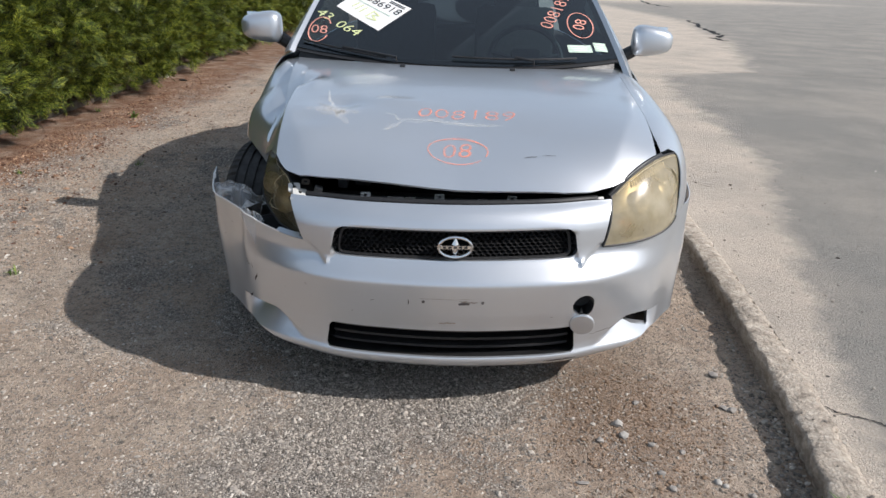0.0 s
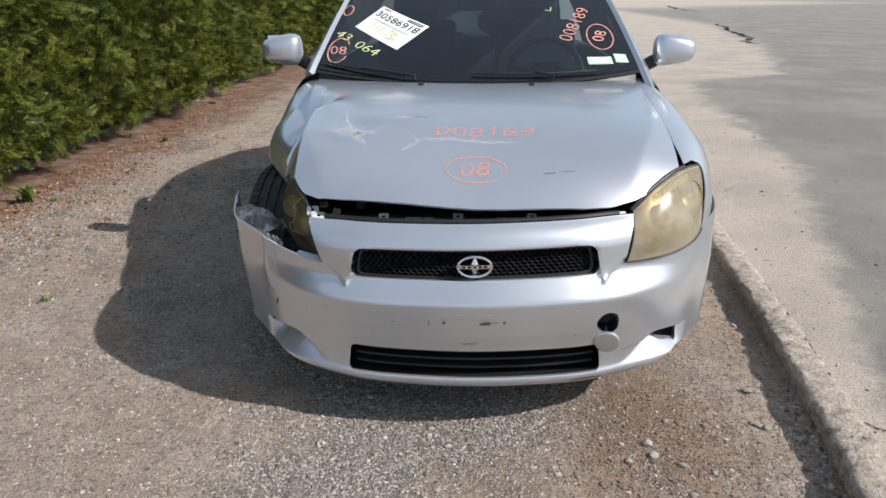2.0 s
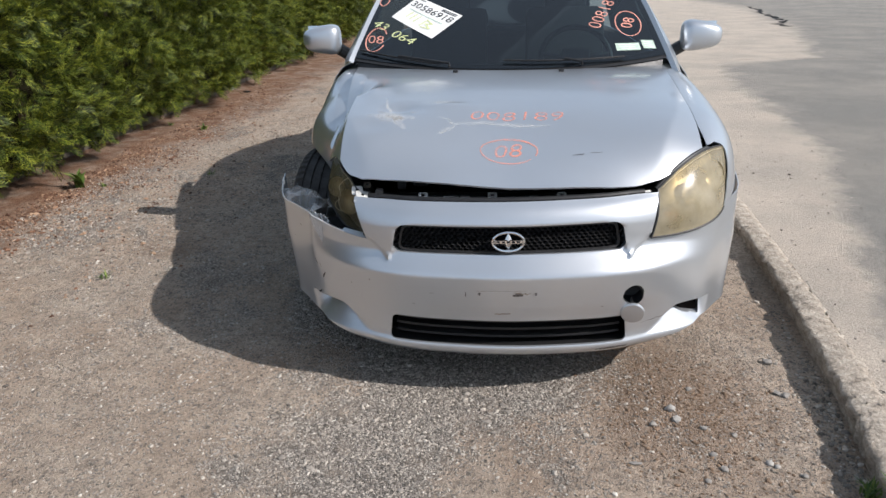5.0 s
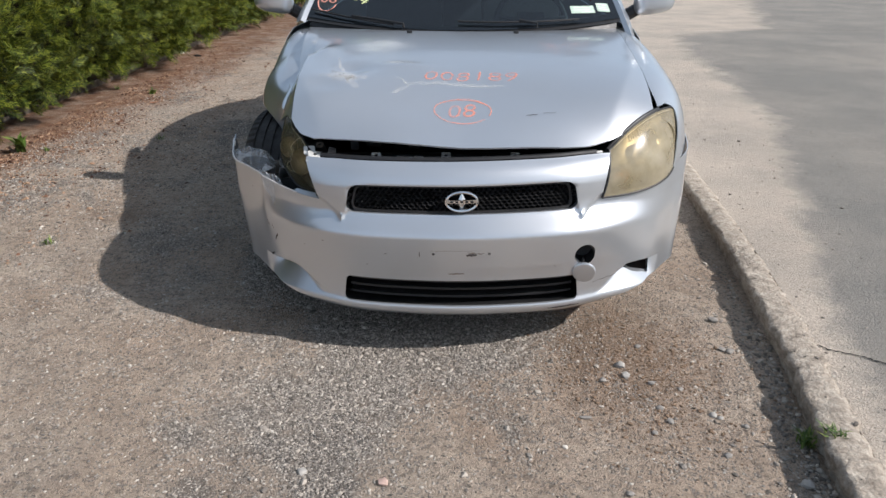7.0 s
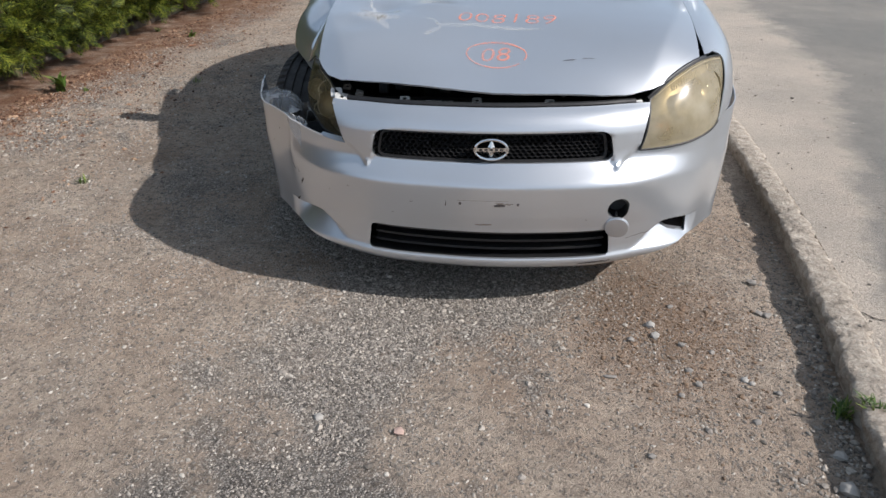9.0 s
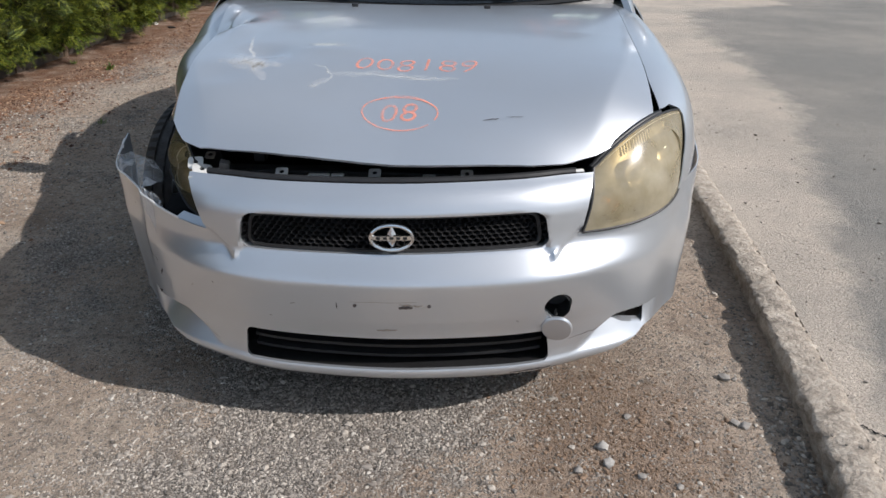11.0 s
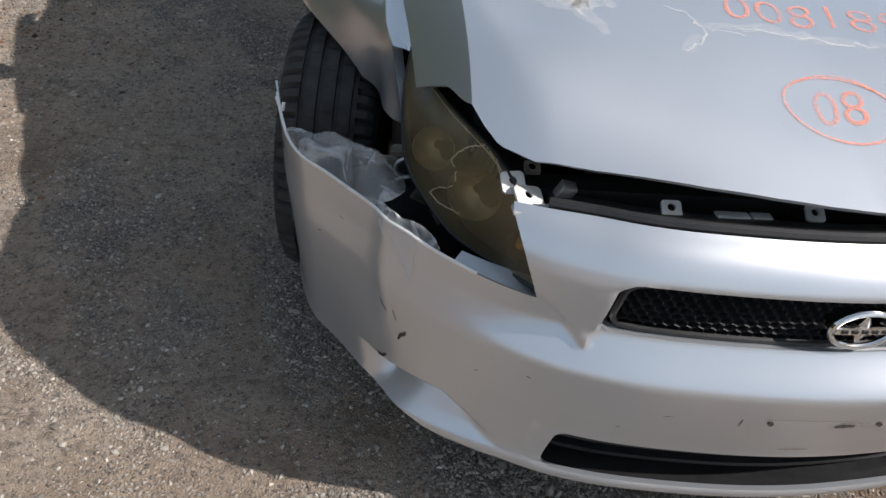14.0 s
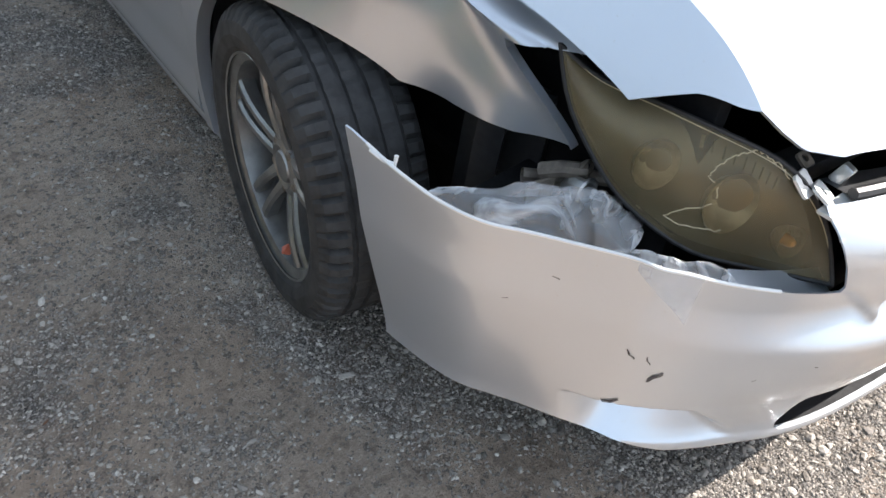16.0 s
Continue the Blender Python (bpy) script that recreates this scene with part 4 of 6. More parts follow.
def hole_duct(x, y, z):
    sill = np.interp(x, [0.545, 0.60, 0.672], [0.295, 0.260, 0.228])
    roof = np.interp(x, [0.545, 0.62, 0.68], [0.302, 0.300, 0.290])
    return np.maximum(np.maximum(sill - z, z - roof), np.maximum(0.545 - x, x - 0.672))


def hole_rear(x, y, z):
    return 0.545 + (z - 0.228) * 0.17 + np.where(x < 0, 0.0, 0.02) - y


def build_bumper():
    us = np.linspace(-S_END, S_END, 320)
    vs = np.concatenate([np.linspace(0, 0.30, 50), np.linspace(0.305, 1.0, 110)])
    bm = panel(bumper_sheet, us, vs, (hole_grille, hole_intake, hole_fog, hole_lamp, hole_rear, hole_duct), 0.0035,
               ((0, 0.028, 0), (0, 0.010, 0), (0, 0.03, 0), None, None, (0, 0.03, 0)))
    return part("front_bumper", bm, PAINT, car, "silver bumper skin torn loose at one corner", 40)


bumper = build_bumper()


def skin_patch(name, material, x0, x1, z0, z1, nx, nz, back, parent, label=""):
    """A sheet that follows the bumper, set back behind it."""
    xs, zs = np.linspace(x0, x1, nx), np.linspace(z0, z1, nz)
    vs = [on_bumper(x, z, -back) for x in xs for z in zs]
    fs = [(i * nz + j, (i + 1) * nz + j, (i + 1) * nz + j + 1, i * nz + j + 1) for i in range(nx - 1) for j in range(nz - 1)]
    return part(name, (vs, fs), material, parent, label, 60)


def build_grille():
    """Black honeycomb in the upper opening."""
    # added backing sheet; its near-black stands for the shade behind the mesh
    grille = skin_patch("grille_backing", MATT, -0.40, 0.40, 0.49, 0.665, 60, 10, 0.060, bumper, "near-black sheet for the shade behind the grille")
    vs, fs = [], []
    px, pz = 0.0185, 0.0125
    rows = 10
    for r in range(rows):
        for c in range(-21, 22):
            cx = c * px + (px / 2 if r % 2 else 0)
            cz = 0.530 + r * pz * 0.86
            if abs(cx) > 0.385 or (abs(cx) < 0.050 and abs(cz - 0.577) < 0.025):
                continue
            k = len(vs)
            for ring, (q, deep) in enumerate(((1.0, 0.0), (0.80, 0.003), (0.74, 0.018))):
                for i in range(6):
                    a = math.pi / 6 + i * math.pi / 3
                    rx, rz = (px / math.sqrt(3)) * q * math.cos(a) * 1.0, (pz / math.sqrt(3)) * q * math.sin(a) * 1.02
                    vs.append(on_bumper(cx + rx, cz + rz, -(0.016 + deep)))
            for ring in range(2):
                for i in range(6):
                    a, b = k + ring * 6 + i, k + ring * 6 + (i + 1) % 6
                    fs.append((a, b, b + 6, a + 6))
    part("grille_mesh", (vs, fs), BLACK, bumper, "black honeycomb grille mesh", 25)
    # rim of the opening
    loop = []
    for k in range(120):
        a = 2 * math.pi * k / 120
        lo, hi = 0.0, 0.6
        for _ in range(30):
            m = (lo + hi) / 2
            x, z = m * math.cos(a), 0.578 + m * math.sin(a) * 0.35
            if rounded(x * (1 - 0.55 * (0.578 - z)), z, 0, 0.578, 0.360, 0.043, 0.026) < 0:
                lo = m
            else:
                hi = m
        loop.append(on_bumper(lo * math.cos(a), 0.578 + lo * math.sin(a) * 0.35, -0.013))
    part("grille_frame", tube(loop + loop[:2], 0.005, 6, False), BLACK, bumper)
    # badge: oval ring, pointed upright, crossbar
    cz = 0.577
    ring = [on_bumper(0.0505 * math.cos(a), cz + 0.0305 * math.sin(a), 0.006) for a in np.linspace(0, 2 * math.pi, 49)]
    badge = part("badge", tube(ring, 0.0048, 8, False), CHROME, bumper, "chrome oval badge")
    bv, bf = [], []
    for sgn in (1, -1):
        k = len(bv)
        bv += [on_bumper(-0.014, cz, 0.004), on_bumper(0.014, cz, 0.004), on_bumper(0.0, cz + sgn * 0.029, 0.004), on_bumper(0.0, cz, 0.011)]
        bf += [(k, k + 3, k + 2), (k + 3, k + 1, k + 2)]
    part("upright", (bv, bf), CHROME, badge, angle=10)
    bar = [on_bumper(x, cz, 0.006) for x in np.linspace(-0.047, 0.047, 9)]
    bm = bmesh.new()
    rows_ = [[bm.verts.new(p + Vector((0, d, h))) for d, h in ((0, 0.0065), (-0.004, 0.005), (-0.004, -0.005), (0, -0.0065))] for p in bar]
    for a, b in zip(rows_, rows_[1:]):
        for i in range(3):
            bm.faces.new((a[i], b[i], b[i + 1], a[i + 1]))
    part("crossbar", bm, CHROME, badge, angle=20)
    for i in range(5):
        x = -0.032 + i * 0.016
        part("letter_bar", box((0.009, 0.001, 0.0055), on_bumper(x, cz, 0.011), 0), BLACK, badge, angle=0)


def build_intake():
    """Lower opening: slats, and a back whose near-black stands for shade."""
    skin_patch("intake_backing", MATT, -0.42, 0.42, 0.17, 0.34, 40, 6, 0.11, bumper, "near-black sheet for the shade behind the lower intake")
    for z in (0.228, 0.257, 0.286):
        bm = bmesh.new()
        rows_ = []
        for x in np.linspace(-0.40, 0.40, 40):
            p = on_bumper(x, z, -0.035)
            rows_.append([bm.verts.new(p + Vector((0, d, h))) for d, h in ((0, -0.004), (0, 0.004), (0.05, 0.008), (0.05, 0.0))])
        for a, b in zip(rows_, rows_[1:]):
            for i in range(4):
                bm.faces.new((a[i], b[i], b[(i + 1) % 4], a[(i + 1) % 4]))
        part("slat", bm, BLACK, bumper)


def build_fog():
    m = Matrix.Translation(on_bumper(0.402, 0.383, 0.0))
    cup = turned([(0.0, 0.0345), (0.07, 0.033), (0.075, 0.0)], 32)
    part("fog_socket", moved(cup, m @ pose(0, 0, 0, rz=86)), BLACK, bumper, "empty round fog lamp hole")
    p = on_bumper(0.408, 0.318, 0.016)
    disc = turned([(0.005, 0.0), (0.005, 0.036), (0.003, 0.0385), (0.0, 0.0385), (-0.003, 0.0375), (-0.005, 0.035), (-0.006, 0.02), (-0.006, 0.0)], 40)
    part("fog_cover", moved(disc, Matrix.Translation(p) @ pose(0, 0, 0, 0, -12, 84)), PAINT, bumper, "loose round cover hanging under its hole")
    q = [p + Vector((-0.002, 0.006, 0.036)), p + Vector((-0.004, 0.012, 0.05)), on_bumper(0.404, 0.350, -0.004)]
    part("cover_strap", tube(q, 0.0025, 6), BLACK, bumper)


def ribbon(points, width, lift=(0, 0, 0), taper=True):
    """A thin mark along points that already lie on a surface; normals are taken along the way."""
    vs, fs = [], []
    n = len(points)
    for i, (p, nor) in enumerate(points):
        d = (points[min(i + 1, n - 1)][0] - points[max(i - 1, 0)][0])
        side = nor.cross(d)
        side = side.normalized() if side.length > 1e-9 else Vector((1, 0, 0))
        w = width * (1.0 if not taper else 0.35 + 0.65 * math.sin(math.pi * (i + 0.5) / n))
        vs += [p + side * w / 2 + nor * 0.0004, p - side * w / 2 + nor * 0.0004]
    fs = [(2 * i, 2 * i + 1, 2 * i + 3, 2 * i + 2) for i in range(n - 1)]
    return vs, fs


def bumper_mark(name, pts, width, material, label=""):
    row = []
    for x, z in pts:
        p = on_bumper(x, z, 0.0008)
        d1 = on_bumper(x + 0.004, z, 0.0008) - p
        d2 = on_bumper(x, z + 0.004, 0.0008) - p
        nor = d1.cross(d2).normalized()
        if nor.y > 0:
            nor.negate()
        row.append((p, nor))
    part(name, ribbon(row, width), material, bumper, label)


def rough_line(a, b, n, jit, seed):
    rnd = random.Random(seed)
    return [(a[0] + (b[0] - a[0]) * i / (n - 1) + rnd.uniform(-jit, jit), a[1] + (b[1] - a[1]) * i / (n - 1) + rnd.uniform(-jit, jit)) for i in range(n)]


# added board that closes the duct, with the shade in its colour
part("duct_backing", box((0.26, 0.012, 0.13), (0.600, 0.232, 0.255), 0.003, pose(0, 0, 0, rz=42)), MATT, bumper, "near-black board for the shade behind the corner duct")
build_grille()
build_intake()
build_fog()
for x in (-0.089, 0.089):
    part("plate_screw", moved(turned([(-0.003, 0.0), (-0.003, 0.004), (0.002, 0.005)], 12), Matrix.Translation(on_bumper(x, 0.412, 0.0005)) @ pose(0, 0, 0, rz=90)), SCUFF, bumper, "dark screw hole")
bumper_mark("scuff", [(-0.134, 0.418), (-0.1335, 0.41), (-0.134, 0.400)], 0.003, SCUFF)
bumper_mark("scuff", rough_line((0.02, 0.417), (0.075, 0.412), 9, 0.002, 1), 0.006, DUST)
bumper_mark("scuff", rough_line((0.015, 0.408), (0.05, 0.409), 7, 0.002, 2), 0.010, SCUFF)
bumper_mark("scuff", rough_line((-0.04, 0.335), (0.01, 0.337), 7, 0.0015, 3), 0.006, DUST)
bumper_mark("scuff", rough_line((-0.10, 0.423), (0.06, 0.424), 9, 0.0008, 4), 0.0018, DUST)
bumper_mark("scuff", rough_line((-0.25, 0.405), (-0.235, 0.408), 4, 0.001, 5), 0.0018, SCUFF)
bumper_mark("scuff", rough_line((-0.666, 0.312), (-0.686, 0.280), 6, 0.004, 6), 0.009, SCUFF, "black scrape on the paint")
bumper_mark("scuff", rough_line((-0.634, 0.402), (-0.643, 0.374), 6, 0.0025, 7), 0.007, SCUFF)
bumper_mark("scuff", rough_line((-0.674, 0.432), (-0.666, 0.415), 5, 0.0015, 8), 0.0035, SCUFF)
bumper_mark("scuff", rough_line((-0.655, 0.428), (-0.650, 0.410), 5, 0.0015, 9), 0.0025, SCUFF)
for k, (x, z) in enumerate(((-0.31, 0.36), (-0.45, 0.43), (-0.53, 0.40), (0.31, 0.35), (-0.78, 0.46), (-0.74, 0.52))):
    bumper_mark("stone_chip", rough_line((x, z), (x + 0.006 * (-1) ** k, z + 0.002), 3, 0.001, 60 + k), 0.0022, SCUFF)
bumper_mark("crack", rough_line((0.46, 0.262), (0.575, 0.282), 12, 0.002, 10), 0.0022, SCUFF)
bumper_mark("scuff", rough_line((0.30, 0.188), (0.41, 0.190), 9, 0.002, 11), 0.007, SCUFF)


# ---- hood ----
hood_mid = spline([-0.02, 0.05, 0.10, 0.16, 0.22, 0.30, 0.40, 0.55, 0.75, 1.05, 1.30], [0.702, 0.731, 0.753, 0.780, 0.806, 0.841, 0.880, 0.915, 0.940, 0.964, 0.972])
hood_fall = spline([-0.02, 0.05, 0.10, 0.17, 0.24, 0.40, 0.70, 1.3], [0.22, 0.175, 0.142, 0.086, 0.052, 0.028, 0.020, 0.004])
hood_front = line([-0.64, -0.634, -0.595, -0.575, -0.549, -0.527, -0.48, -0.40, -0.32, -0.25, -0.16, -0.08, 0.0, 0.08, 0.16, 0.25, 0.32, 0.40, 0.48, 0.52, 0.56, 0.60, 0.64],
                  [0.345, 0.335, 0.268, 0.218, 0.176, 0.150, 0.122, 0.100, 0.082, 0.067, 0.054, 0.047, 0.045, 0.047, 0.054, 0.067, 0.080, 0.104, 0.140, 0.164, 0.196, 0.228, 0.258])


def hood_rear(x):
    return 1.085 + 0.20 * (np.abs(x) / 0.7) ** 2.2


def hood_z(x, y, hurt=True):
    z = hood_mid(y) - hood_fall(y) * (np.abs(x) / 0.6) ** 3.2
    a, xc = np.abs(x), np.interp(y, [0.05, 0.12, 0.30, 0.46, 0.75], [0.44, 0.455, 0.53, 0.59, 0.65])          # a crease along each side
    over = (a - xc + np.sqrt((a - xc) ** 2 + 0.00006)) / 2
    z = z + 0.30 * ((0.66 - xc) * np.minimum(1.3, a / xc) ** 2 - over) * ease(y, 0.05, 0.30) * (1 - ease(y, 0.50, 1.10))
    if hurt:
        z = z - np.where(x < 0, 0.05, 0.004) * x * (1 - ease(y, 0.08, 0.60)) * (1 - ease(a, 0.45, 0.63))      # sprung up on one side
        z = z - 0.032 * np.exp(-((x + 0.62) / 0.06) ** 2 - ((y - 0.80) / 0.07) ** 2)
        z = z + 0.016 * np.exp(-((x + 0.53) / 0.05) ** 2 - ((y - 0.72) / 0.10) ** 2)
        z = z - 0.018 * np.exp(-((x + 0.40) / 0.07) ** 2 - ((y - 0.48) / 0.05) ** 2)
        z = z + 0.006 * np.exp(-((x + 0.22) / 0.10) ** 2 - ((y - 0.50) / 0.04) ** 2)
        z = z - 0.008 * np.exp(-((x + 0.48) / 0.06) ** 2 - ((y - 0.33) / 0.06) ** 2)
    return z


def hood_sheet(u, v):
    xf, xr = 0.636 * u, 0.700 * u
    yf, yr = hood_front(xf), hood_rear(xr)
    y = yf + (yr - yf) * v
    x = xf + (xr - xf) * v
    fold = np.maximum(0, -u - 0.888) * 0.85 * (1 - ease(y, 0.66, 1.12))
    return x, y, hood_z(x, y) - fold


def on_hood(x, y, out=0.0012):
    return Vector((x, y, float(hood_z(np.array(x), np.array(y))) + out))


def hood_normal(x, y):
    a, b, c = on_hood(x, y), on_hood(x + 0.004, y), on_hood(x, y + 0.004)
    return (b - a).cross(c - a).normalized()


hood = part("hood", panel(hood_sheet, np.concatenate([np.linspace(-1, -0.888, 12), np.linspace(-0.888, 1, 140)[1:]]), np.linspace(0, 1, 110), (), 0.006), PAINT, car, "silver hood, creased and scratched on one side", 30)


def hood_mark(name, pts, width, material, label="", taper=True):
    part(name, ribbon([(on_hood(x, y), hood_normal(x, y)) for x, y in pts], width, taper=taper), material, hood, label)


def text_faces(body, size, shear=0.0, thin=0.0):
    """Flat letters as (verts, faces), centred on their middle."""
    cu = bpy.data.curves.new("letters", "FONT")
    cu.body, cu.size, cu.shear, cu.offset = body, size, shear, thin
    cu.align_x, cu.align_y, cu.resolution_u = "CENTER", "CENTER", 3
    ob = new("letters", cu)
    dg = bpy.context.evaluated_depsgraph_get()
    me = bpy.data.meshes.new_from_object(ob.evaluated_get(dg))
    vs, fs = [tuple(v.co) for v in me.vertices], [tuple(p.vertices) for p in me.polygons]
    bpy.data.objects.remove(ob)
    bpy.data.curves.remove(cu)
    bpy.data.meshes.remove(me)
    return vs, fs


def hood_text(body, size, x, y, stretch, material, label, thin):
    vs, fs = text_faces(body, size, 0.1, thin)
    part("marking", ([on_hood(x + a, y + b * stretch + 0.004 * math.sin(a * 40)) for a, b, _ in vs], fs), material, hood, label, 0)


def hood_oval(x, y, rx, ry, width, a0, a1, material):
    pts = [(x + rx * math.cos(a) * (1 + 0.02 * math.sin(3 * a)), y + ry * math.sin(a)) for a in np.linspace(a0, a1, 50)]
    hood_mark("ring_marking", pts, width, material, taper=False)


for x in (-0.228, 0.228):
    nozzle = part("washer_nozzle", box((0.022, 0.018, 0.012), on_hood(x, 1.045, 0.005), 0.004), BLACK, hood, "small black washer nozzle")


# ---- front wings ----
wing_width = spline([0.10, 0.24, 0.40, 0.60, 0.90, 1.35], [0.62, 0.722, 0.800, 0.850, 0.877, 0.877])
wing_seam = line([0.10, 0.24, 1.285, 1.40], [0.63, 0.6385, 0.7025, 0.712])


def wing_section(y, t):
    xs = wing_seam(y)
    zs = hood_z(xs, y, False) - 0.002
    xm = np.maximum(wing_width(y), xs + 0.05)
    q = np.clip(t / 0.6, 0, 1)
    b0, b1, b2, b3 = (1 - q) ** 3, 3 * q * (1 - q) ** 2, 3 * q * q * (1 - q), q ** 3
    p1x, p2x = xs + 0.55 * (xm - xs), xm
    p1z, p2z = zs - 0.012, zs - 0.075
    low = 0.60
    x = b0 * xs + b1 * p1x + b2 * p2x + b3 * xm
    z = b0 * zs + b1 * p1z + b2 * p2z + b3 * low
    r = np.clip((t - 0.6) / 0.4, 0, 1)
    return x - 0.02 * r * r, z - 0.38 * r


def wing_good(y, t):
    x, z = wing_section(y, t)
    part_way = ease(0.43 - y, 0.0, 0.16) * ease(0.30 - t, 0.0, 0.30)          # a wedge-shaped gap opens beside the hood
    return x + 0.017 * part_way, y + 0 * t, z - 0.006 * part_way


def wing_hurt(y, t):
    x, z = wing_section(y, t)
    xs = wing_seam(y)
    k = 0.97 * ease(-y, -1.02, -0.56)
    x = xs + (x - xs) * (1 - k) + 0.004 * k
    x = x + 0.016 * k * np.sin(y * 21 + t * 9) * np.sin(t * 7) - 0.006 * np.exp(-((y - 0.66) / 0.09) ** 2 - ((z - 0.72) / 0.07) ** 2)
    z = z - (0.092 * (1 - ease(y, 0.52, 1.0)) + 0.035 * (1 - ease(y, 0.95, 1.22)) * ease(y, 0.45, 0.8)) * ease(0.40 - t, 0.0, 0.40)
    z = z - 0.048 * (1 - ease(y, 1.02, 1.28)) * np.sin(math.pi * np.clip(t / 0.55, 0, 1))          # shoulder beaten flat
    x = x - 0.035 * ease(0.14 - t, 0.0, 0.14)
    return -x, y + 0 * t, z


WHEEL_Y, WHEEL_Z, ARCH = 0.945, 0.325, 0.352


def hole_arch(x, y, z):
    return np.hypot(y - WHEEL_Y, z - WHEEL_Z) - ARCH


def hole_low(x, y, z):
    return np.maximum(z - np.interp(y, [0.2, 0.40, 0.62], [0.61, 0.640, 0.657]), y - 0.70)


def hole_lamp_good(x, y, z):
    return np.maximum(y - np.interp(z, [0.60, 0.69, 0.785], [0.232, 0.272, 0.352]), z - np.interp(y, [0.24, 0.33, 0.36], [0.80, 0.815, 0.795]))


def hole_lamp_hurt(x, y, z):
    return np.maximum(y - np.interp(z, [0.62, 0.64, 0.745], [0.385, 0.40, 0.565]), z - np.interp(y, [0.36, 0.56], [0.770, 0.742]))


def hole_low_hurt(x, y, z):
    return np.maximum(z - np.interp(y, [0.40, 0.50, 0.62], [0.640, 0.612, 0.600]), y - 0.745)


def build_wings():
    ys, ts = np.linspace(0.24, 1.33, 90), np.linspace(0, 1, 60)
    part("wing", panel(wing_good, ys, ts, (hole_arch, hole_low, hole_lamp_good), 0.003, ((-0.03, 0, 0), None, None)), PAINT, car, "silver front wing", 40)
    ys = np.linspace(0.34, 1.33, 110)
    part("wing", panel(wing_hurt, ys, ts, (hole_arch, hole_low_hurt, hole_lamp_hurt), 0.003, ((0.03, 0, 0), (0.015, 0, 0), (0.018, 0.004, 0))), PAINT, car, "crumpled silver front wing pushed inwards", 34)


build_wings()


# ---- headlamps ----
def build_headlamp(side):
    """Lens, housing, bowls; side +1 intact, -1 cracked."""
    low = spline([0, 0.35, 0.7, 1.0], [0, 0.30, 0.68, 1.0])
    shift = Vector((0, 0, 0)) if side > 0 else Vector((0, -0.022, -0.004))
    a, b = Vector((0.452, 0.056, 0.558)), Vector((0.474, 0.122, 0.698))
    c, d = Vector((0.730, 0.352, 0.786)), Vector((0.728, 0.250, 0.610))
    sag = Vector((0.044, -0.024, -0.010))
    if side < 0:
        c, d, sag = Vector((0.690, 0.455, 0.748)), Vector((0.690, 0.395, 0.700)), Vector((0.032, -0.044, -0.030))

    steps = np.linspace(0, 1, 8)
    under = [spline(steps, q) for q in ((-0.452, -0.502, -0.550, -0.585, -0.634, -0.649, -0.649, -0.638), (0.062, 0.140, 0.190, 0.235, 0.300, 0.360, 0.420, 0.470), (0.556, 0.545, 0.548, 0.560, 0.605, 0.649, 0.696, 0.761))]
    above = [spline(steps, q) for q in ((-0.452, -0.466, -0.506, -0.534, -0.572, -0.594, -0.613, -0.638), (0.062, 0.104, 0.150, 0.200, 0.270, 0.340, 0.410, 0.470), (0.556, 0.637, 0.699, 0.720, 0.732, 0.734, 0.734, 0.761))]

    def lens(u, v, out=0.0):
        if side < 0:                                   # pushed back, seen as a long almond
            p = Vector([float(f(u)) for f in under]).lerp(Vector([float(f(u)) for f in above]), v)
            nor = Vector((-0.55 - 0.25 * u, -0.72 + 0.2 * u, 0.36)).normalized()
            return p + nor * (0.020 * 4 * v * (1 - v) * math.sin(math.pi * u) ** 0.7 + out)
        bottom = a.lerp(d, u) + sag * (4 * u * (1 - u) if side > 0 else 5.2 * u ** 1.4 * (1 - u))
        top = b.lerp(c, u) + Vector((0.000, -0.022, 0.040)) * 4 * u * (1 - u)
        p = bottom.lerp(top, v)
        nor = Vector((0.45 + 0.5 * u, -0.85 + 0.3 * u, 0.38)).normalized()
        p = p + nor * (0.024 * 4 * v * (1 - v) * (0.5 + 0.5 * math.sin(math.pi * min(1, u + 0.15))) + out) + shift
        return Vector((side * p.x, p.y + 0.02 * side * p.x, p.z + 0.010 * side * p.x))

    def sheet(out, n, m, lo=0.0, hi=1.0):
        us, vs = np.linspace(lo, hi, n), np.linspace(lo, hi, m)
        co = [lens(u, v, out) for u in us for v in vs]
        return co, [(i * m + j, (i + 1) * m + j, (i + 1) * m + j + 1, i * m + j + 1) for i in range(n - 1) for j in range(m - 1)]

    lamp = part("headlamp", sheet(-0.085, 26, 14), BLACK, car, "yellowed headlamp" if side > 0 else "cracked and displaced yellowed headlamp", 50)
    # walls of the housing
    rim = [(u, 0.0) for u in np.linspace(0, 1, 20)] + [(1.0, v) for v in np.linspace(0, 1, 12)][1:] + [(u, 1.0) for u in np.linspace(1, 0, 20)][1:] + [(0.0, v) for v in np.linspace(1, 0, 12)][1:]
    vs = [lens(u, v, o) for u, v in rim for o in (0.001, -0.086)]
    n = len(rim)
    part("housing", (vs, [(2 * i, 2 * i + 2, 2 * i + 3, 2 * i + 1) for i in range(n - 1)]), BLACK, lamp, "black lamp housing", 50)
    part("bezel", sheet(-0.050, 26, 14, 0.03, 0.97), TRAY, lamp, "dull reflector tray", 50)
    # sun and shade on the two lamps are put into their lens colours
    part("lens", sheet(0.0, 40, 22), LIT_LENS if side > 0 else SHADED_LENS, lamp, "yellow hazed plastic lens" if side > 0 else "yellow hazed plastic lens with a long crack", 60)
    part("gasket", tube([lens(u, v, 0.0005) for u, v in rim], 0.0035, 6, False), BLACK, lamp)
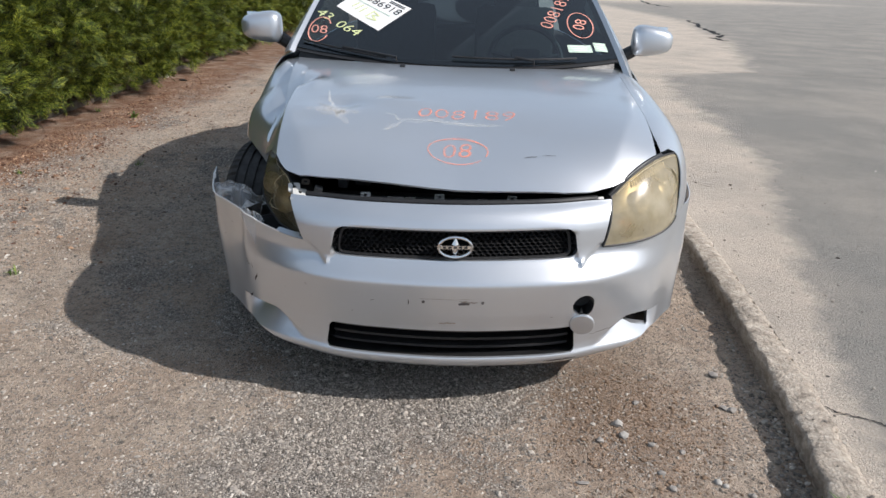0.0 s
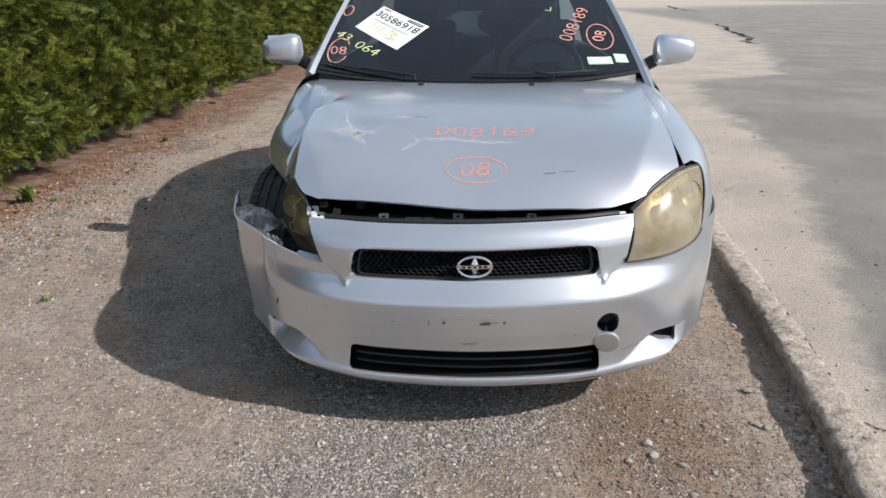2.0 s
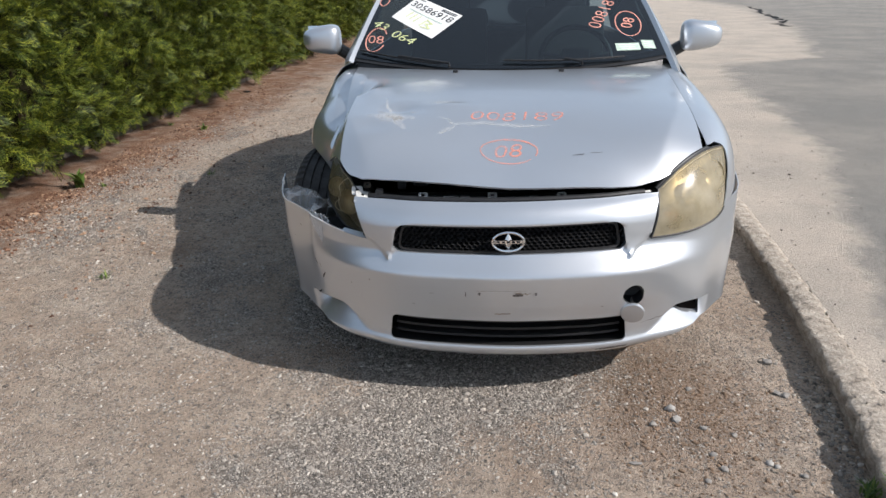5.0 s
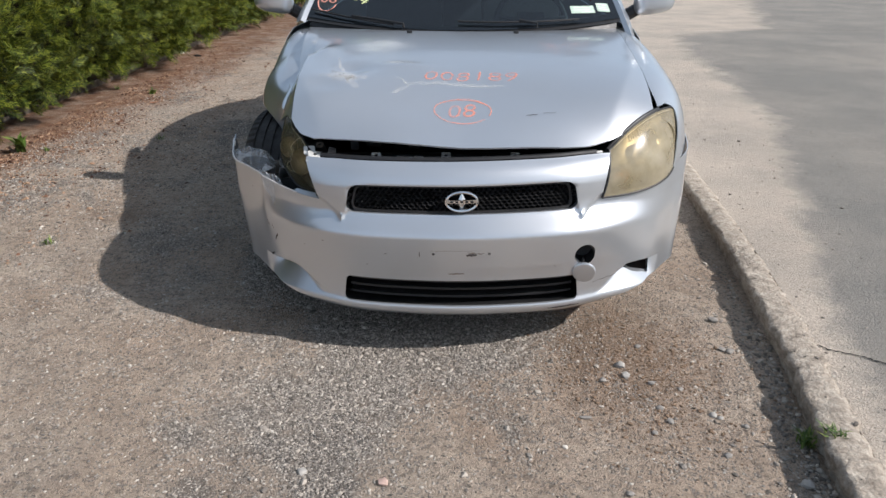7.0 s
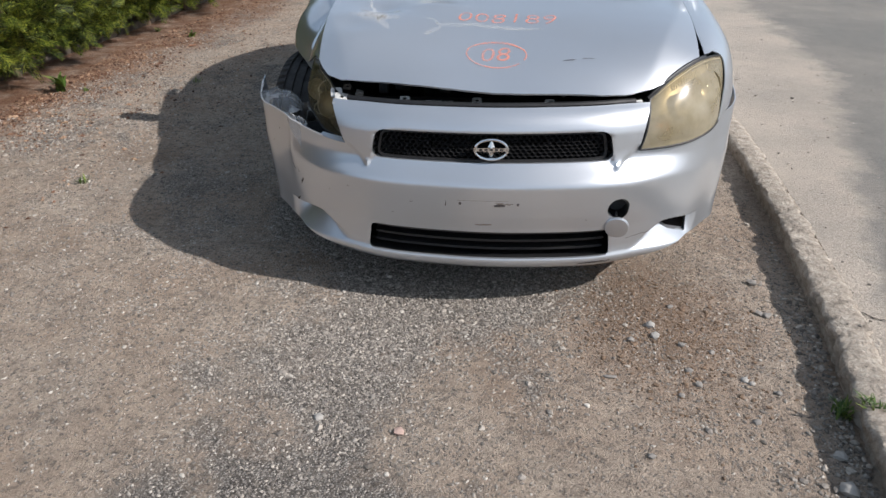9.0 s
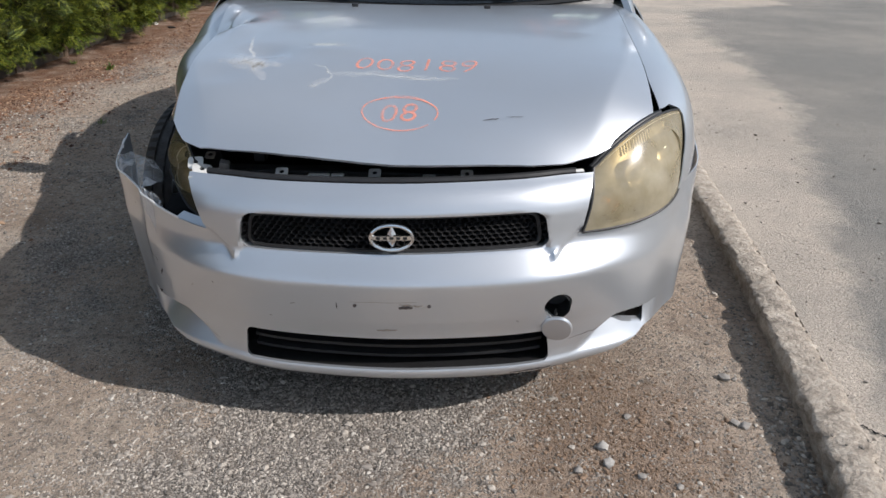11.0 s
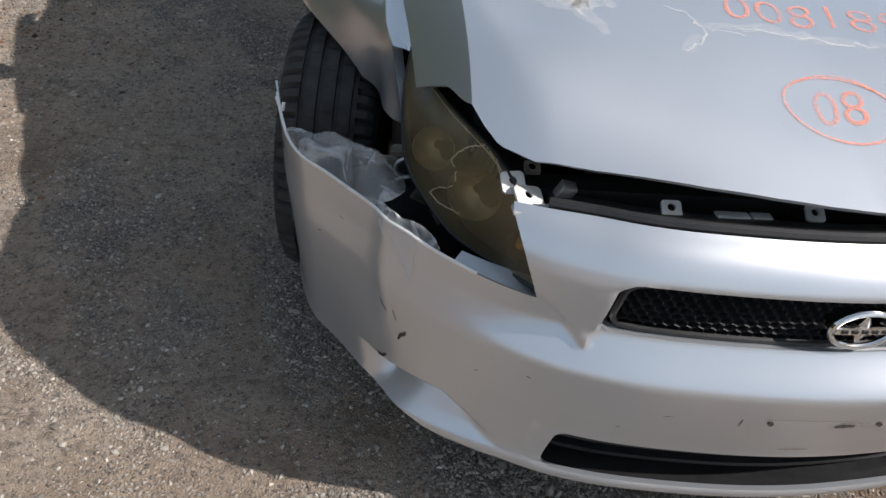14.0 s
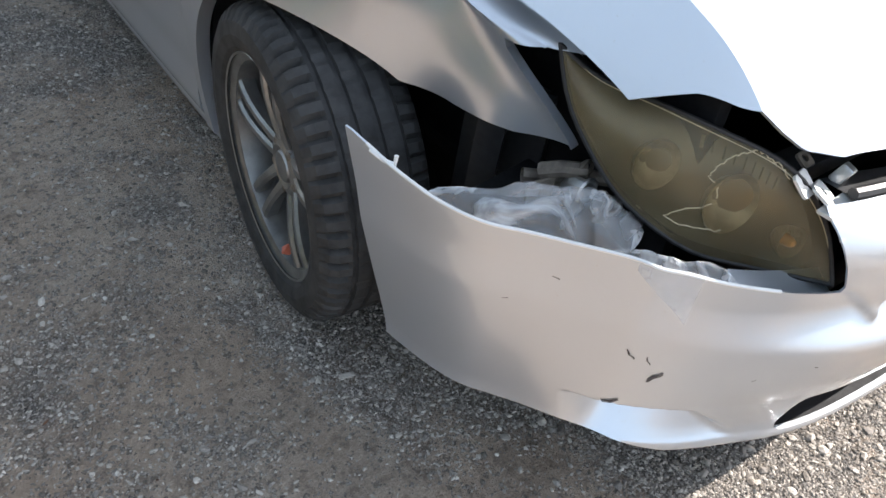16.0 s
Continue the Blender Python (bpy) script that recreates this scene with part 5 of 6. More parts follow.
    for u, v, r, mat in (((0.15, 0.36, 0.033, REFLECTOR), (0.45, 0.52, 0.050, REFLECTOR), (0.76, 0.60, 0.052, REFLECTOR)) if side > 0 else ((0.14, 0.55, 0.024, DULL_BOWL), (0.37, 0.52, 0.044, DULL_BOWL), (0.57, 0.46, 0.036, DULL_BOWL))):
        nor = (lens(u, v, 0.01) - lens(u, v, 0.0)).normalized()
        face = Vector((side * 0.12, -0.97, 0.12)).normalized().lerp(nor, 0.35).normalized()
        m = Matrix.Translation(lens(u, v, -0.022)) @ face.to_track_quat("X", "Z").to_matrix().to_4x4()
        bowl = part("bowl", moved(turned([(-0.032, 0.008), (-0.030, r * 0.45), (-0.018, r * 0.8), (0.0, r)], 32), m), mat, lamp, angle=60)
        bulb = turned([(-0.03, 0.008), (-0.004, 0.008), (0.003, 0.005), (0.005, 0.0)], 14)
        if side < 0 and u > 0.3:
            continue
        part("bulb", moved(bulb, m), AMBER if u < 0.3 else CHROME, bowl, "amber bulb" if u < 0.3 else "")
    for i in range(15 if side > 0 else 9):              # ribbed strip along the top
        u = (0.40 if side > 0 else 0.30) + i * 0.028
        part("rib", tube([lens(u, 0.80, -0.018), lens(u + 0.012, 0.90, -0.018)], 0.0025, 5), REFLECTOR if side > 0 else TRAY, lamp)
    strip = [lens(u, 0.955, 0.001) for u in np.linspace(0.05, 0.97, 30)]
    part("lens_edge", tube(strip, 0.0008, 5), CRACKED, lamp)
    if side > 0:
        strip = [lens(u, 1.0, 0.0) + Vector((-0.004, 0.008, 0.000)) for u in np.linspace(0.0, 0.74, 24)]
        part("lamp_seal", tube(strip, 0.0075, 8), BLACK, car, "black seal between hood and headlamp")
    if side < 0:
        rnd = random.Random(3)
        for pts in ([(0.43, 0.985), (0.45, 0.92), (0.47, 0.84), (0.48, 0.72), (0.48, 0.64), (0.455, 0.60)], [(0.43, 0.985), (0.39, 0.975), (0.34, 0.965), (0.29, 0.93)],
                    [(0.43, 0.45), (0.47, 0.32), (0.49, 0.15), (0.46, 0.16), (0.41, 0.23), (0.34, 0.31)], [(0.45, 0.60), (0.43, 0.50)]):
            row = []
            for (u0, v0), (u1, v1) in zip(pts, pts[1:]):
                for k in range(5):
                    t = k / 5
                    row.append(lens(u0 + (u1 - u0) * t + rnd.uniform(-0.003, 0.003), v0 + (v1 - v0) * t + rnd.uniform(-0.012, 0.012), 0.0012))
            part("crack", tube(row, 0.0010, 4), CRACKED, lamp, "pale jagged crack")


build_headlamp(1)
build_headlamp(-1)


# ---- glass, roof and sides ----
def screen_at(u, v, out=0.0):
    """The windscreen: u across, v up."""
    x = u * (0.722 - 0.12 * v)
    y = 1.11 + 0.19 * abs(u) ** 2.2 + 0.80 * v - 0.04 * v * u * u
    z = 0.968 + 0.038 * u * u + 0.405 * v + 0.07 * v * (1 - v)
    return Vector((x, y - 0.45 * out, z + 0.89 * out))


def sheet_of(place, us, vs):
    m = len(vs)
    return [place(u, v) for u in us for v in vs], [(i * m + j, (i + 1) * m + j, (i + 1) * m + j + 1, i * m + j + 1) for i in range(len(us) - 1) for j in range(m - 1)]


def bar_sheet(rows):
    """A skin through rows of places of the same length."""
    m = len(rows[0])
    return [p for r in rows for p in r], [(i * m + j, (i + 1) * m + j, (i + 1) * m + j + 1, i * m + j + 1) for i in range(len(rows) - 1) for j in range(m - 1)]


screen = part("windscreen", sheet_of(screen_at, np.linspace(-1, 1, 40), np.linspace(0, 1, 24)), WINDSCREEN, car, "dark windscreen with wax pencil numbers and stickers", 60)
part("screen_border", bar_sheet([[screen_at(u, -0.02, -0.004), screen_at(u, 0.035 + 0.02 * abs(u) ** 3, -0.003)] for u in np.linspace(-1, 1, 50)]), BLACK, screen, "black ceramic border", 60)
for s in (-1, 1):
    part("screen_border", bar_sheet([[screen_at(s * 0.955, v, -0.003), screen_at(s * 1.0, v, -0.003)] for v in np.linspace(0, 1, 24)]), BLACK, screen, angle=60)
# cowl under the wipers
part("cowl", bar_sheet([[Vector((x, float(hood_rear(x)) - 0.03, float(hood_z(x, hood_rear(x), False)) - 0.035)), screen_at(x / 0.722, -0.01, -0.01)] for x in np.linspace(-0.70, 0.70, 40)]), BLACK, car, "black plastic cowl", 60)


def wiper(u0, v0, u1, v1, hub):
    pts = [screen_at(u0 + (u1 - u0) * t, v0 + (v1 - v0) * t, 0.012) for t in np.linspace(0, 1, 14)]
    w = part("wiper", tube(pts, 0.0045, 6), BLACK, car, "black wiper")
    part("wiper_arm", tube([screen_at(*hub, 0.006), screen_at(*hub, 0.024), (pts[5] + pts[8]) / 2 + Vector((0, 0, 0.008))], 0.0055, 6), BLACK, w)


wiper(-0.03, 0.050, 0.72, 0.020, (0.45, 0.0))
wiper(-0.97, 0.050, -0.42, 0.006, (-0.36, 0.0))


def roof_at(u, v):
    top = screen_at(u, 1.0)
    w = 0.602 + 0.03 * math.sin(math.pi * v) - 0.02 * v
    return Vector((u * w, top.y + v * 1.42, 1.373 - 0.018 * abs(u) ** 3 + 0.075 * math.sin(math.pi * min(1, v * 0.9)) - 0.03 * v * v))


part("roof", sheet_of(roof_at, np.linspace(-1, 1, 24), np.linspace(0, 1, 20)), PAINT, car, "silver roof", 50)


def hatch_at(u, v):
    a = roof_at(u, 1.0)
    return Vector((u * (0.58 + 0.12 * v), a.y + 0.72 * v - 0.10 * v * u * u, a.z - 0.37 * v + 0.05 * math.sin(math.pi * v)))


part("rear_window", sheet_of(hatch_at, np.linspace(-1, 1, 20), np.linspace(0, 1, 12)), TINTED, car, "dark sloping rear window", 60)


def tail_at(u, v):
    a = hatch_at(u, 1.0)
    y = spline([0, 0.2, 0.45, 0.8, 1.0], [0, 0.14, 0.19, 0.18, 0.10])(v)
    half = 0.70 + 0.15 * float(ease(v, 0, 0.3))
    return Vector((u * half, a.y + float(y) - 0.16 * abs(u) ** 3 * float(ease(v, 0, 0.3)), a.z + (0.22 - a.z) * v))


part("tail", sheet_of(tail_at, np.linspace(-1, 1, 30), np.linspace(0, 1, 20)), PAINT, car, "silver tailgate and rear bumper", 50)

side_width = spline([1.30, 2.2, 3.2, 3.9, 4.30], [0.877, 0.880, 0.877, 0.850, 0.790])


def side_at(y, t, s=1.0):
    xm = side_width(y)
    belt = 0.955 + 0.03 * ease(y, 1.5, 3.6)
    x = xm * np.interp(t, [0, 0.06, 0.14, 0.30, 0.55, 0.72, 0.80, 0.92, 1.0], [0.905, 0.945, 0.972, 0.995, 1.0, 0.992, 0.985, 0.988, 0.955])
    z = belt + (0.205 - belt) * t
    return s * x, y + 0 * t, z


def hole_rear_arch(x, y, z):
    return np.hypot(y - 3.645, z - 0.325) - 0.350


def hole_front_arch(x, y, z):
    return np.hypot(y - WHEEL_Y, z - WHEEL_Z) - ARCH


for s in (-1, 1):
    ts = np.linspace(0, 1, 40)
    place = (lambda y, t, s=s: side_at(y, t, s))
    door = part("door", panel(place, np.linspace(1.336, 2.615, 50), ts, (), 0.004), PAINT, car, "silver door", 35)
    part("door_handle", box((0.022, 0.20, 0.028), (s * 0.885, 2.42, 0.80), 0.009), PAINT, door)
    part("quarter_panel", panel(place, np.linspace(2.622, 4.30, 70), ts, (hole_rear_arch,), 0.004, ((-0.03 * s, 0, 0),)), PAINT, car, "silver rear quarter", 35)
    part("sill", panel(lambda y, t, s=s: (s * (0.845 - 0.02 * t + 0.008 * np.sin(t * 3.1)), y + 0 * t, 0.235 - 0.075 * t), np.linspace(1.285, 3.30, 40), np.linspace(0, 1, 8), (), 0.004), PAINT, car, "silver sill", 40)

    def window_at(y, t, s=s):
        belt = side_at(np.array(y), np.array(0.0), s)
        y0 = 1.33 + 0.60 * t if y < 1.7 else y
        return Vector((float(belt[0]) + (s * 0.605 - float(belt[0])) * t, (y if y > 1.95 else y + (1.95 - y) * t * 0.95) - (0.25 * t if y > 3.3 else 0), float(belt[2]) + (1.345 - float(belt[2])) * t + 0.04 * math.sin(math.pi * t)))

    part("side_window", sheet_of(window_at, np.linspace(1.40, 3.55, 34), np.linspace(0, 1, 10)), TINTED, car, "dark side window", 60)
    # screen pillar
    rows = []
    for v in np.linspace(-0.20 if s > 0 else -0.05, 1.0, 24):
        a = screen_at(s * 1.0, v, 0.0)
        b = Vector((s * (0.792 - 0.185 * max(0, v)), a.y + 0.10, a.z - 0.035 + 0.01 * v))
        rows.append([a + Vector((-s * 0.006, 0, 0.0)), a + Vector((s * 0.012, -0.004, 0.012)), a.lerp(b, 0.55) + Vector((s * 0.014, 0, 0.012)), b])
    part("screen_pillar", bar_sheet(rows), PAINT, car, "silver windscreen pillar", 60)
    # mirror
    mb = bmesh.new()
    bmesh.ops.create_uvsphere(mb, u_segments=28, v_segments=18, radius=1.0)
    for v in mb.verts:
        c = v.co
        f = lambda q, e: math.copysign(abs(q) ** e, q)
        x, y, z = f(c.x, 0.50), f(c.y, 0.70), f(c.z, 0.50)
        out = (x + 1) / 2                              # 0 by the door, 1 at the tip
        high = 0.078 - 0.022 * out ** 2
        v.co = Vector((s * x * 0.098, min(y * 0.075, 0.05) + 0.025 * out ** 2, z * high + (0.014 * out if z < 0 else -0.004 * out)))
    bmesh.ops.transform(mb, matrix=Matrix.Translation((s * 0.940, 1.585, 1.064)) @ pose(0, 0, 0, 0, s * 2, s * -6), verts=mb.verts)
    mirror = part("door_mirror", mb, PAINT, car, "silver door mirror", 60)
    glass_plate = box((0.155, 0.004, 0.105), (s * 0.945, 1.640, 1.078), 0.001)
    part("mirror_glass", glass_plate, CHROME, mirror)
    part("mirror_foot", tube([(s * 0.80, 1.60, 0.985), (s * 0.845, 1.60, 1.01), (s * 0.885, 1.595, 1.035)], 0.030, 10), BLACK, mirror, "black mirror foot")
    part("mirror_sail", ([(s * 0.795, 1.44, 0.975), (s * 0.795, 1.66, 0.98), (s * 0.755, 1.60, 1.085), (s * 0.765, 1.50, 1.05)], [(0, 1, 2, 3)]), BLACK, car)
    part("tail_lamp", box((0.16, 0.05, 0.17), (s * 0.66, 4.20, 0.80), 0.02), RED_LENS, car, "red tail lamp")

# ---- cabin ----
part("dashboard", bar_sheet([[Vector((x, 1.16 + 0.19 * (abs(x) / 0.72) ** 2.2, 0.950)), Vector((x, 1.40, 0.955 + 0.02 * math.sin(x * 8))), Vector((x, 1.62, 0.935)), Vector((x, 1.74, 0.86)), Vector((x, 1.76, 0.60))] for x in np.linspace(-0.73, 0.73, 30)]), TRIM, car, "dark grey dashboard", 50)
wheel_m = Matrix.Translation((0.36, 1.80, 0.93)) @ pose(0, 0, 0, 62, 0, 0)
rim_pts = [wheel_m @ Vector((0.185 * math.cos(a), 0.185 * math.sin(a), 0)) for a in np.linspace(0, 2 * math.pi, 41)]
steer = part("steering_wheel", tube(rim_pts, 0.015, 8, False), TRIM, car, "dark steering wheel")
part("hub_pad", box((0.15, 0.12, 0.05), (0, 0, 0), 0.02, wheel_m), TRIM, steer)
for a in (0.2, math.pi - 0.2, -math.pi / 2):
    part("spoke", tube([wheel_m @ Vector((0.05 * math.cos(a), 0.05 * math.sin(a), 0)), wheel_m @ Vector((0.18 * math.cos(a), 0.18 * math.sin(a), 0))], 0.014, 6), TRIM, steer)
for s in (-1, 1):
    seat = part("front_seat", box((0.50, 0.50, 0.16), (s * 0.36, 2.20, 0.50), 0.05), SEAT, car, "charcoal cloth front seat")
    part("backrest", box((0.48, 0.13, 0.66), (s * 0.36, 2.52, 0.85), 0.05, pose(0, 0, 0, -14)), SEAT, seat)
    part("headrest", box((0.26, 0.10, 0.17), (s * 0.36, 2.62, 1.24), 0.04, pose(0, 0, 0, -10)), SEAT, seat)
part("rear_bench", box((1.25, 0.5, 0.75), (0, 3.1, 0.65), 0.06), SEAT, car, "charcoal cloth rear bench")
part("headlining", bar_sheet([[roof_at(u, v) - Vector((0, 0, 0.03)) for u in np.linspace(-0.97, 0.97, 12)] for v in np.linspace(0.02, 1, 8)]), TRIM, car, "grey headlining", 60)
part("cabin_floor", box((1.5, 3.0, 0.05), (0, 2.75, 0.30), 0.01), MATT, car)
part("inner_mirror", box((0.20, 0.03, 0.06), (0, 1.80, 1.27), 0.012), TRIM, car)


# ---- writing on the windscreen ----
def screen_text(body, size, u, v, turn, material, label, thin=0.0, name="marking"):
    vs, fs = text_faces(body, size, 0.12, thin)
    c, s = math.cos(radians(turn)), math.sin(radians(turn))
    co = []
    for a, b, _ in vs:
        x, y = a * c - b * s, a * s + b * c
        vv = v + y / 0.90
        co.append(screen_at((u * (0.722 - 0.12 * v) + x) / (0.722 - 0.12 * vv), vv, 0.0015))
    part(name, (co, fs), material, screen, label, 0)


def screen_line(pts, width, material, name="marking"):
    co = [screen_at(u, v, 0.0015) for u, v in pts]
    part(name, ribbon([(p, Vector((0, -0.45, 0.89))) for p in co], width, taper=False), material, screen)


def screen_ring(u, v, ru, rv, width, material, a0=0.0, a1=6.4):
    screen_line([(u + ru * math.cos(a), v + rv * math.sin(a)) for a in np.linspace(a0, a1, 40)], width, material, "ring_marking")


TOP, RIGHT, LOW, LEFT = (-0.70, 0.638), (-0.325, 0.456), (-0.512, 0.225), (-0.85, 0.394)


def on_sticker(a, b, out):
    """a: along the lettering, b: up the sheet, both 0 to 1."""
    u = LEFT[0] + a * (LOW[0] - LEFT[0]) + b * (TOP[0] - LEFT[0]) + a * b * (RIGHT[0] - LOW[0] - TOP[0] + LEFT[0])
    v = LEFT[1] + a * (LOW[1] - LEFT[1]) + b * (TOP[1] - LEFT[1]) + a * b * (RIGHT[1] - LOW[1] - TOP[1] + LEFT[1])
    return screen_at(u, v, out)


sticker = part("lot_sticker", sheet_of(lambda a, b: on_sticker(a, b, 0.003), np.linspace(0, 1, 8), np.linspace(0, 1, 8)), WHITE, screen, "white square lot sticker set on its corner", 60)
vs, fs = text_faces("30586918", 0.23, 0, 0.0)
part("print", ([on_sticker(0.5 + x, 0.70 + y * 1.25, 0.0045) for x, y, _ in vs], fs), INK, sticker, "black printed number", 0)
for a0, a1, b in ((0.62, 0.93, 0.93), (0.62, 0.93, 0.88), (0.08, 0.22, 0.93), (0.12, 0.88, 0.50)):
    part("print_bar", sheet_of(lambda a, q, a0=a0, a1=a1, b=b: on_sticker(a0 + (a1 - a0) * a, b + 0.025 * (q - 0.5), 0.0045), np.linspace(0, 1, 4), np.linspace(0, 1, 2)), INK if b > 0.6 else LABEL_GREEN, sticker, angle=0)
for a, b, da, db in ((0.22, 0.22, 0.03, 0.22), (0.32, 0.20, 0.03, 0.24), (0.42, 0.18, 0.03, 0.26), (0.58, 0.16, 0.03, 0.28), (0.60, 0.42, 0.16, -0.06), (0.74, 0.36, -0.10, -0.08), (0.66, 0.28, 0.14, -0.08), (0.78, 0.20, -0.16, -0.05)):
    pts = [(on_sticker(a + da * t, b + db * t, 0.0045), Vector((0, -0.45, 0.89))) for t in np.linspace(0, 1, 5)]
    part("scrawl", ribbon(pts, 0.008, taper=False), WAX_YELLOW, sticker)

screen_text("43", 0.085, -0.905, 0.30, -28, WAX_YELLOW, "pale yellow wax number")
screen_text("064", 0.085, -0.715, 0.215, -28, WAX_YELLOW, "pale yellow wax number")
screen_text("08", 0.085, -0.900, 0.165, 8, WAX_PINK, "pink wax number")
screen_ring(-0.895, 0.17, 0.070, 0.105, 0.006, WAX_PINK, 0.6, 5.9)
screen_ring(-0.955, 0.55, 0.035, 0.055, 0.006, WAX_PINK)
screen_text("008189", 0.098, 0.685, 0.445, 66, WAX_PINK, "pink wax number", -0.001)
screen_text("08", 0.085, 0.825, 0.305, 70, WAX_PINK, "pink wax number")
screen_ring(0.825, 0.305, 0.088, 0.115, 0.006, WAX_PINK)
screen_line([(0.50, 0.62), (0.54, 0.60), (0.55, 0.64)], 0.006, WAX_YELLOW)
for u0, v0, u1, v1, mat, label in ((0.69, 0.085, 0.845, 0.145, LABEL_GREEN, "pale green inspection sticker"), (0.865, 0.075, 0.945, 0.145, LABEL_GREEN, "green inspection sticker")):
    st = part("inspection_sticker", sheet_of(lambda a, b: screen_at(u0 + (u1 - u0) * a, v0 + (v1 - v0) * b - 0.02 * a, 0.002), np.linspace(0, 1, 5), np.linspace(0, 1, 4)), mat, screen, label, 0)
    for k in range(3):
        part("print_bar", sheet_of(lambda a, b: screen_at(u0 + (u1 - u0) * (0.12 + 0.7 * a), v0 + (v1 - v0) * (0.22 + 0.25 * k + 0.08 * b) - 0.02 * a, 0.003), np.linspace(0, 1, 3), np.linspace(0, 1, 2)), WHITE, st, angle=0)

# ---- writing and scratches on the hood ----
hood_text("008189", 0.112, 0.025, 0.412, 0.80, WAX_RED, "red wax number", -0.0014)
hood_text("08", 0.098, -0.005, 0.214, 0.95, WAX_RED, "red wax number", -0.0004)
hood_oval(0.0, 0.215, 0.094, 0.060, 0.0045, -0.35, 5.6, WAX_RED)
hood_oval(0.004, 0.222, 0.080, 0.058, 0.003, 0.6, 2.4, WAX_RED)


def jagged(pts, seed, jit=0.006):
    out = []
    rnd = random.Random(seed)
    for (x0, y0), (x1, y1) in zip(pts, pts[1:]):
        for k in range(5):
            t = k / 5
            out.append((x0 + (x1 - x0) * t + rnd.uniform(-jit, jit), y0 + (y1 - y0) * t + rnd.uniform(-jit, jit)))
    return out + [pts[-1]]


for k, (pts, w) in enumerate((([(-0.46, 0.60), (-0.45, 0.52), (-0.43, 0.47), (-0.40, 0.42)], 0.006), ([(-0.47, 0.455), (-0.435, 0.448)], 0.004), ([(-0.44, 0.405), (-0.41, 0.385), (-0.37, 0.382)], 0.008),
                              ([(-0.41, 0.395), (-0.385, 0.335)], 0.004), ([(-0.24, 0.40), (-0.20, 0.37), (-0.19, 0.33), (-0.235, 0.29)], 0.004),
                              ([(-0.17, 0.355), (-0.08, 0.365), (0.03, 0.352), (0.12, 0.350)], 0.004), ([(-0.19, 0.35), (-0.12, 0.345)], 0.003))):
    hood_mark("scratch", jagged(pts, k, 0.006), w * 1.4, SCRATCH, "pale rubbed scratch")
for k, (pts, w) in enumerate((([(-0.50, 0.405), (-0.44, 0.395), (-0.40, 0.39), (-0.33, 0.375)], 0.045), ([(-0.44, 0.43), (-0.40, 0.38), (-0.36, 0.30)], 0.035), ([(-0.47, 0.41), (-0.42, 0.385), (-0.37, 0.38)], 0.070),
                              ([(-0.20, 0.355), (-0.08, 0.365), (0.03, 0.356), (0.14, 0.350)], 0.022), ([(-0.24, 0.29), (-0.20, 0.33)], 0.020))):
    hood_mark("smear", jagged(pts, 40 + k, 0.008), w, SMEAR, "faint rubbed smear")
hood_mark("scratch", jagged([(0.205, 0.192), (0.245, 0.200)], 20, 0.002), 0.004, SCUFF)
hood_mark("scratch", jagged([(0.265, 0.204), (0.305, 0.206)], 21, 0.001), 0.002, SCUFF)


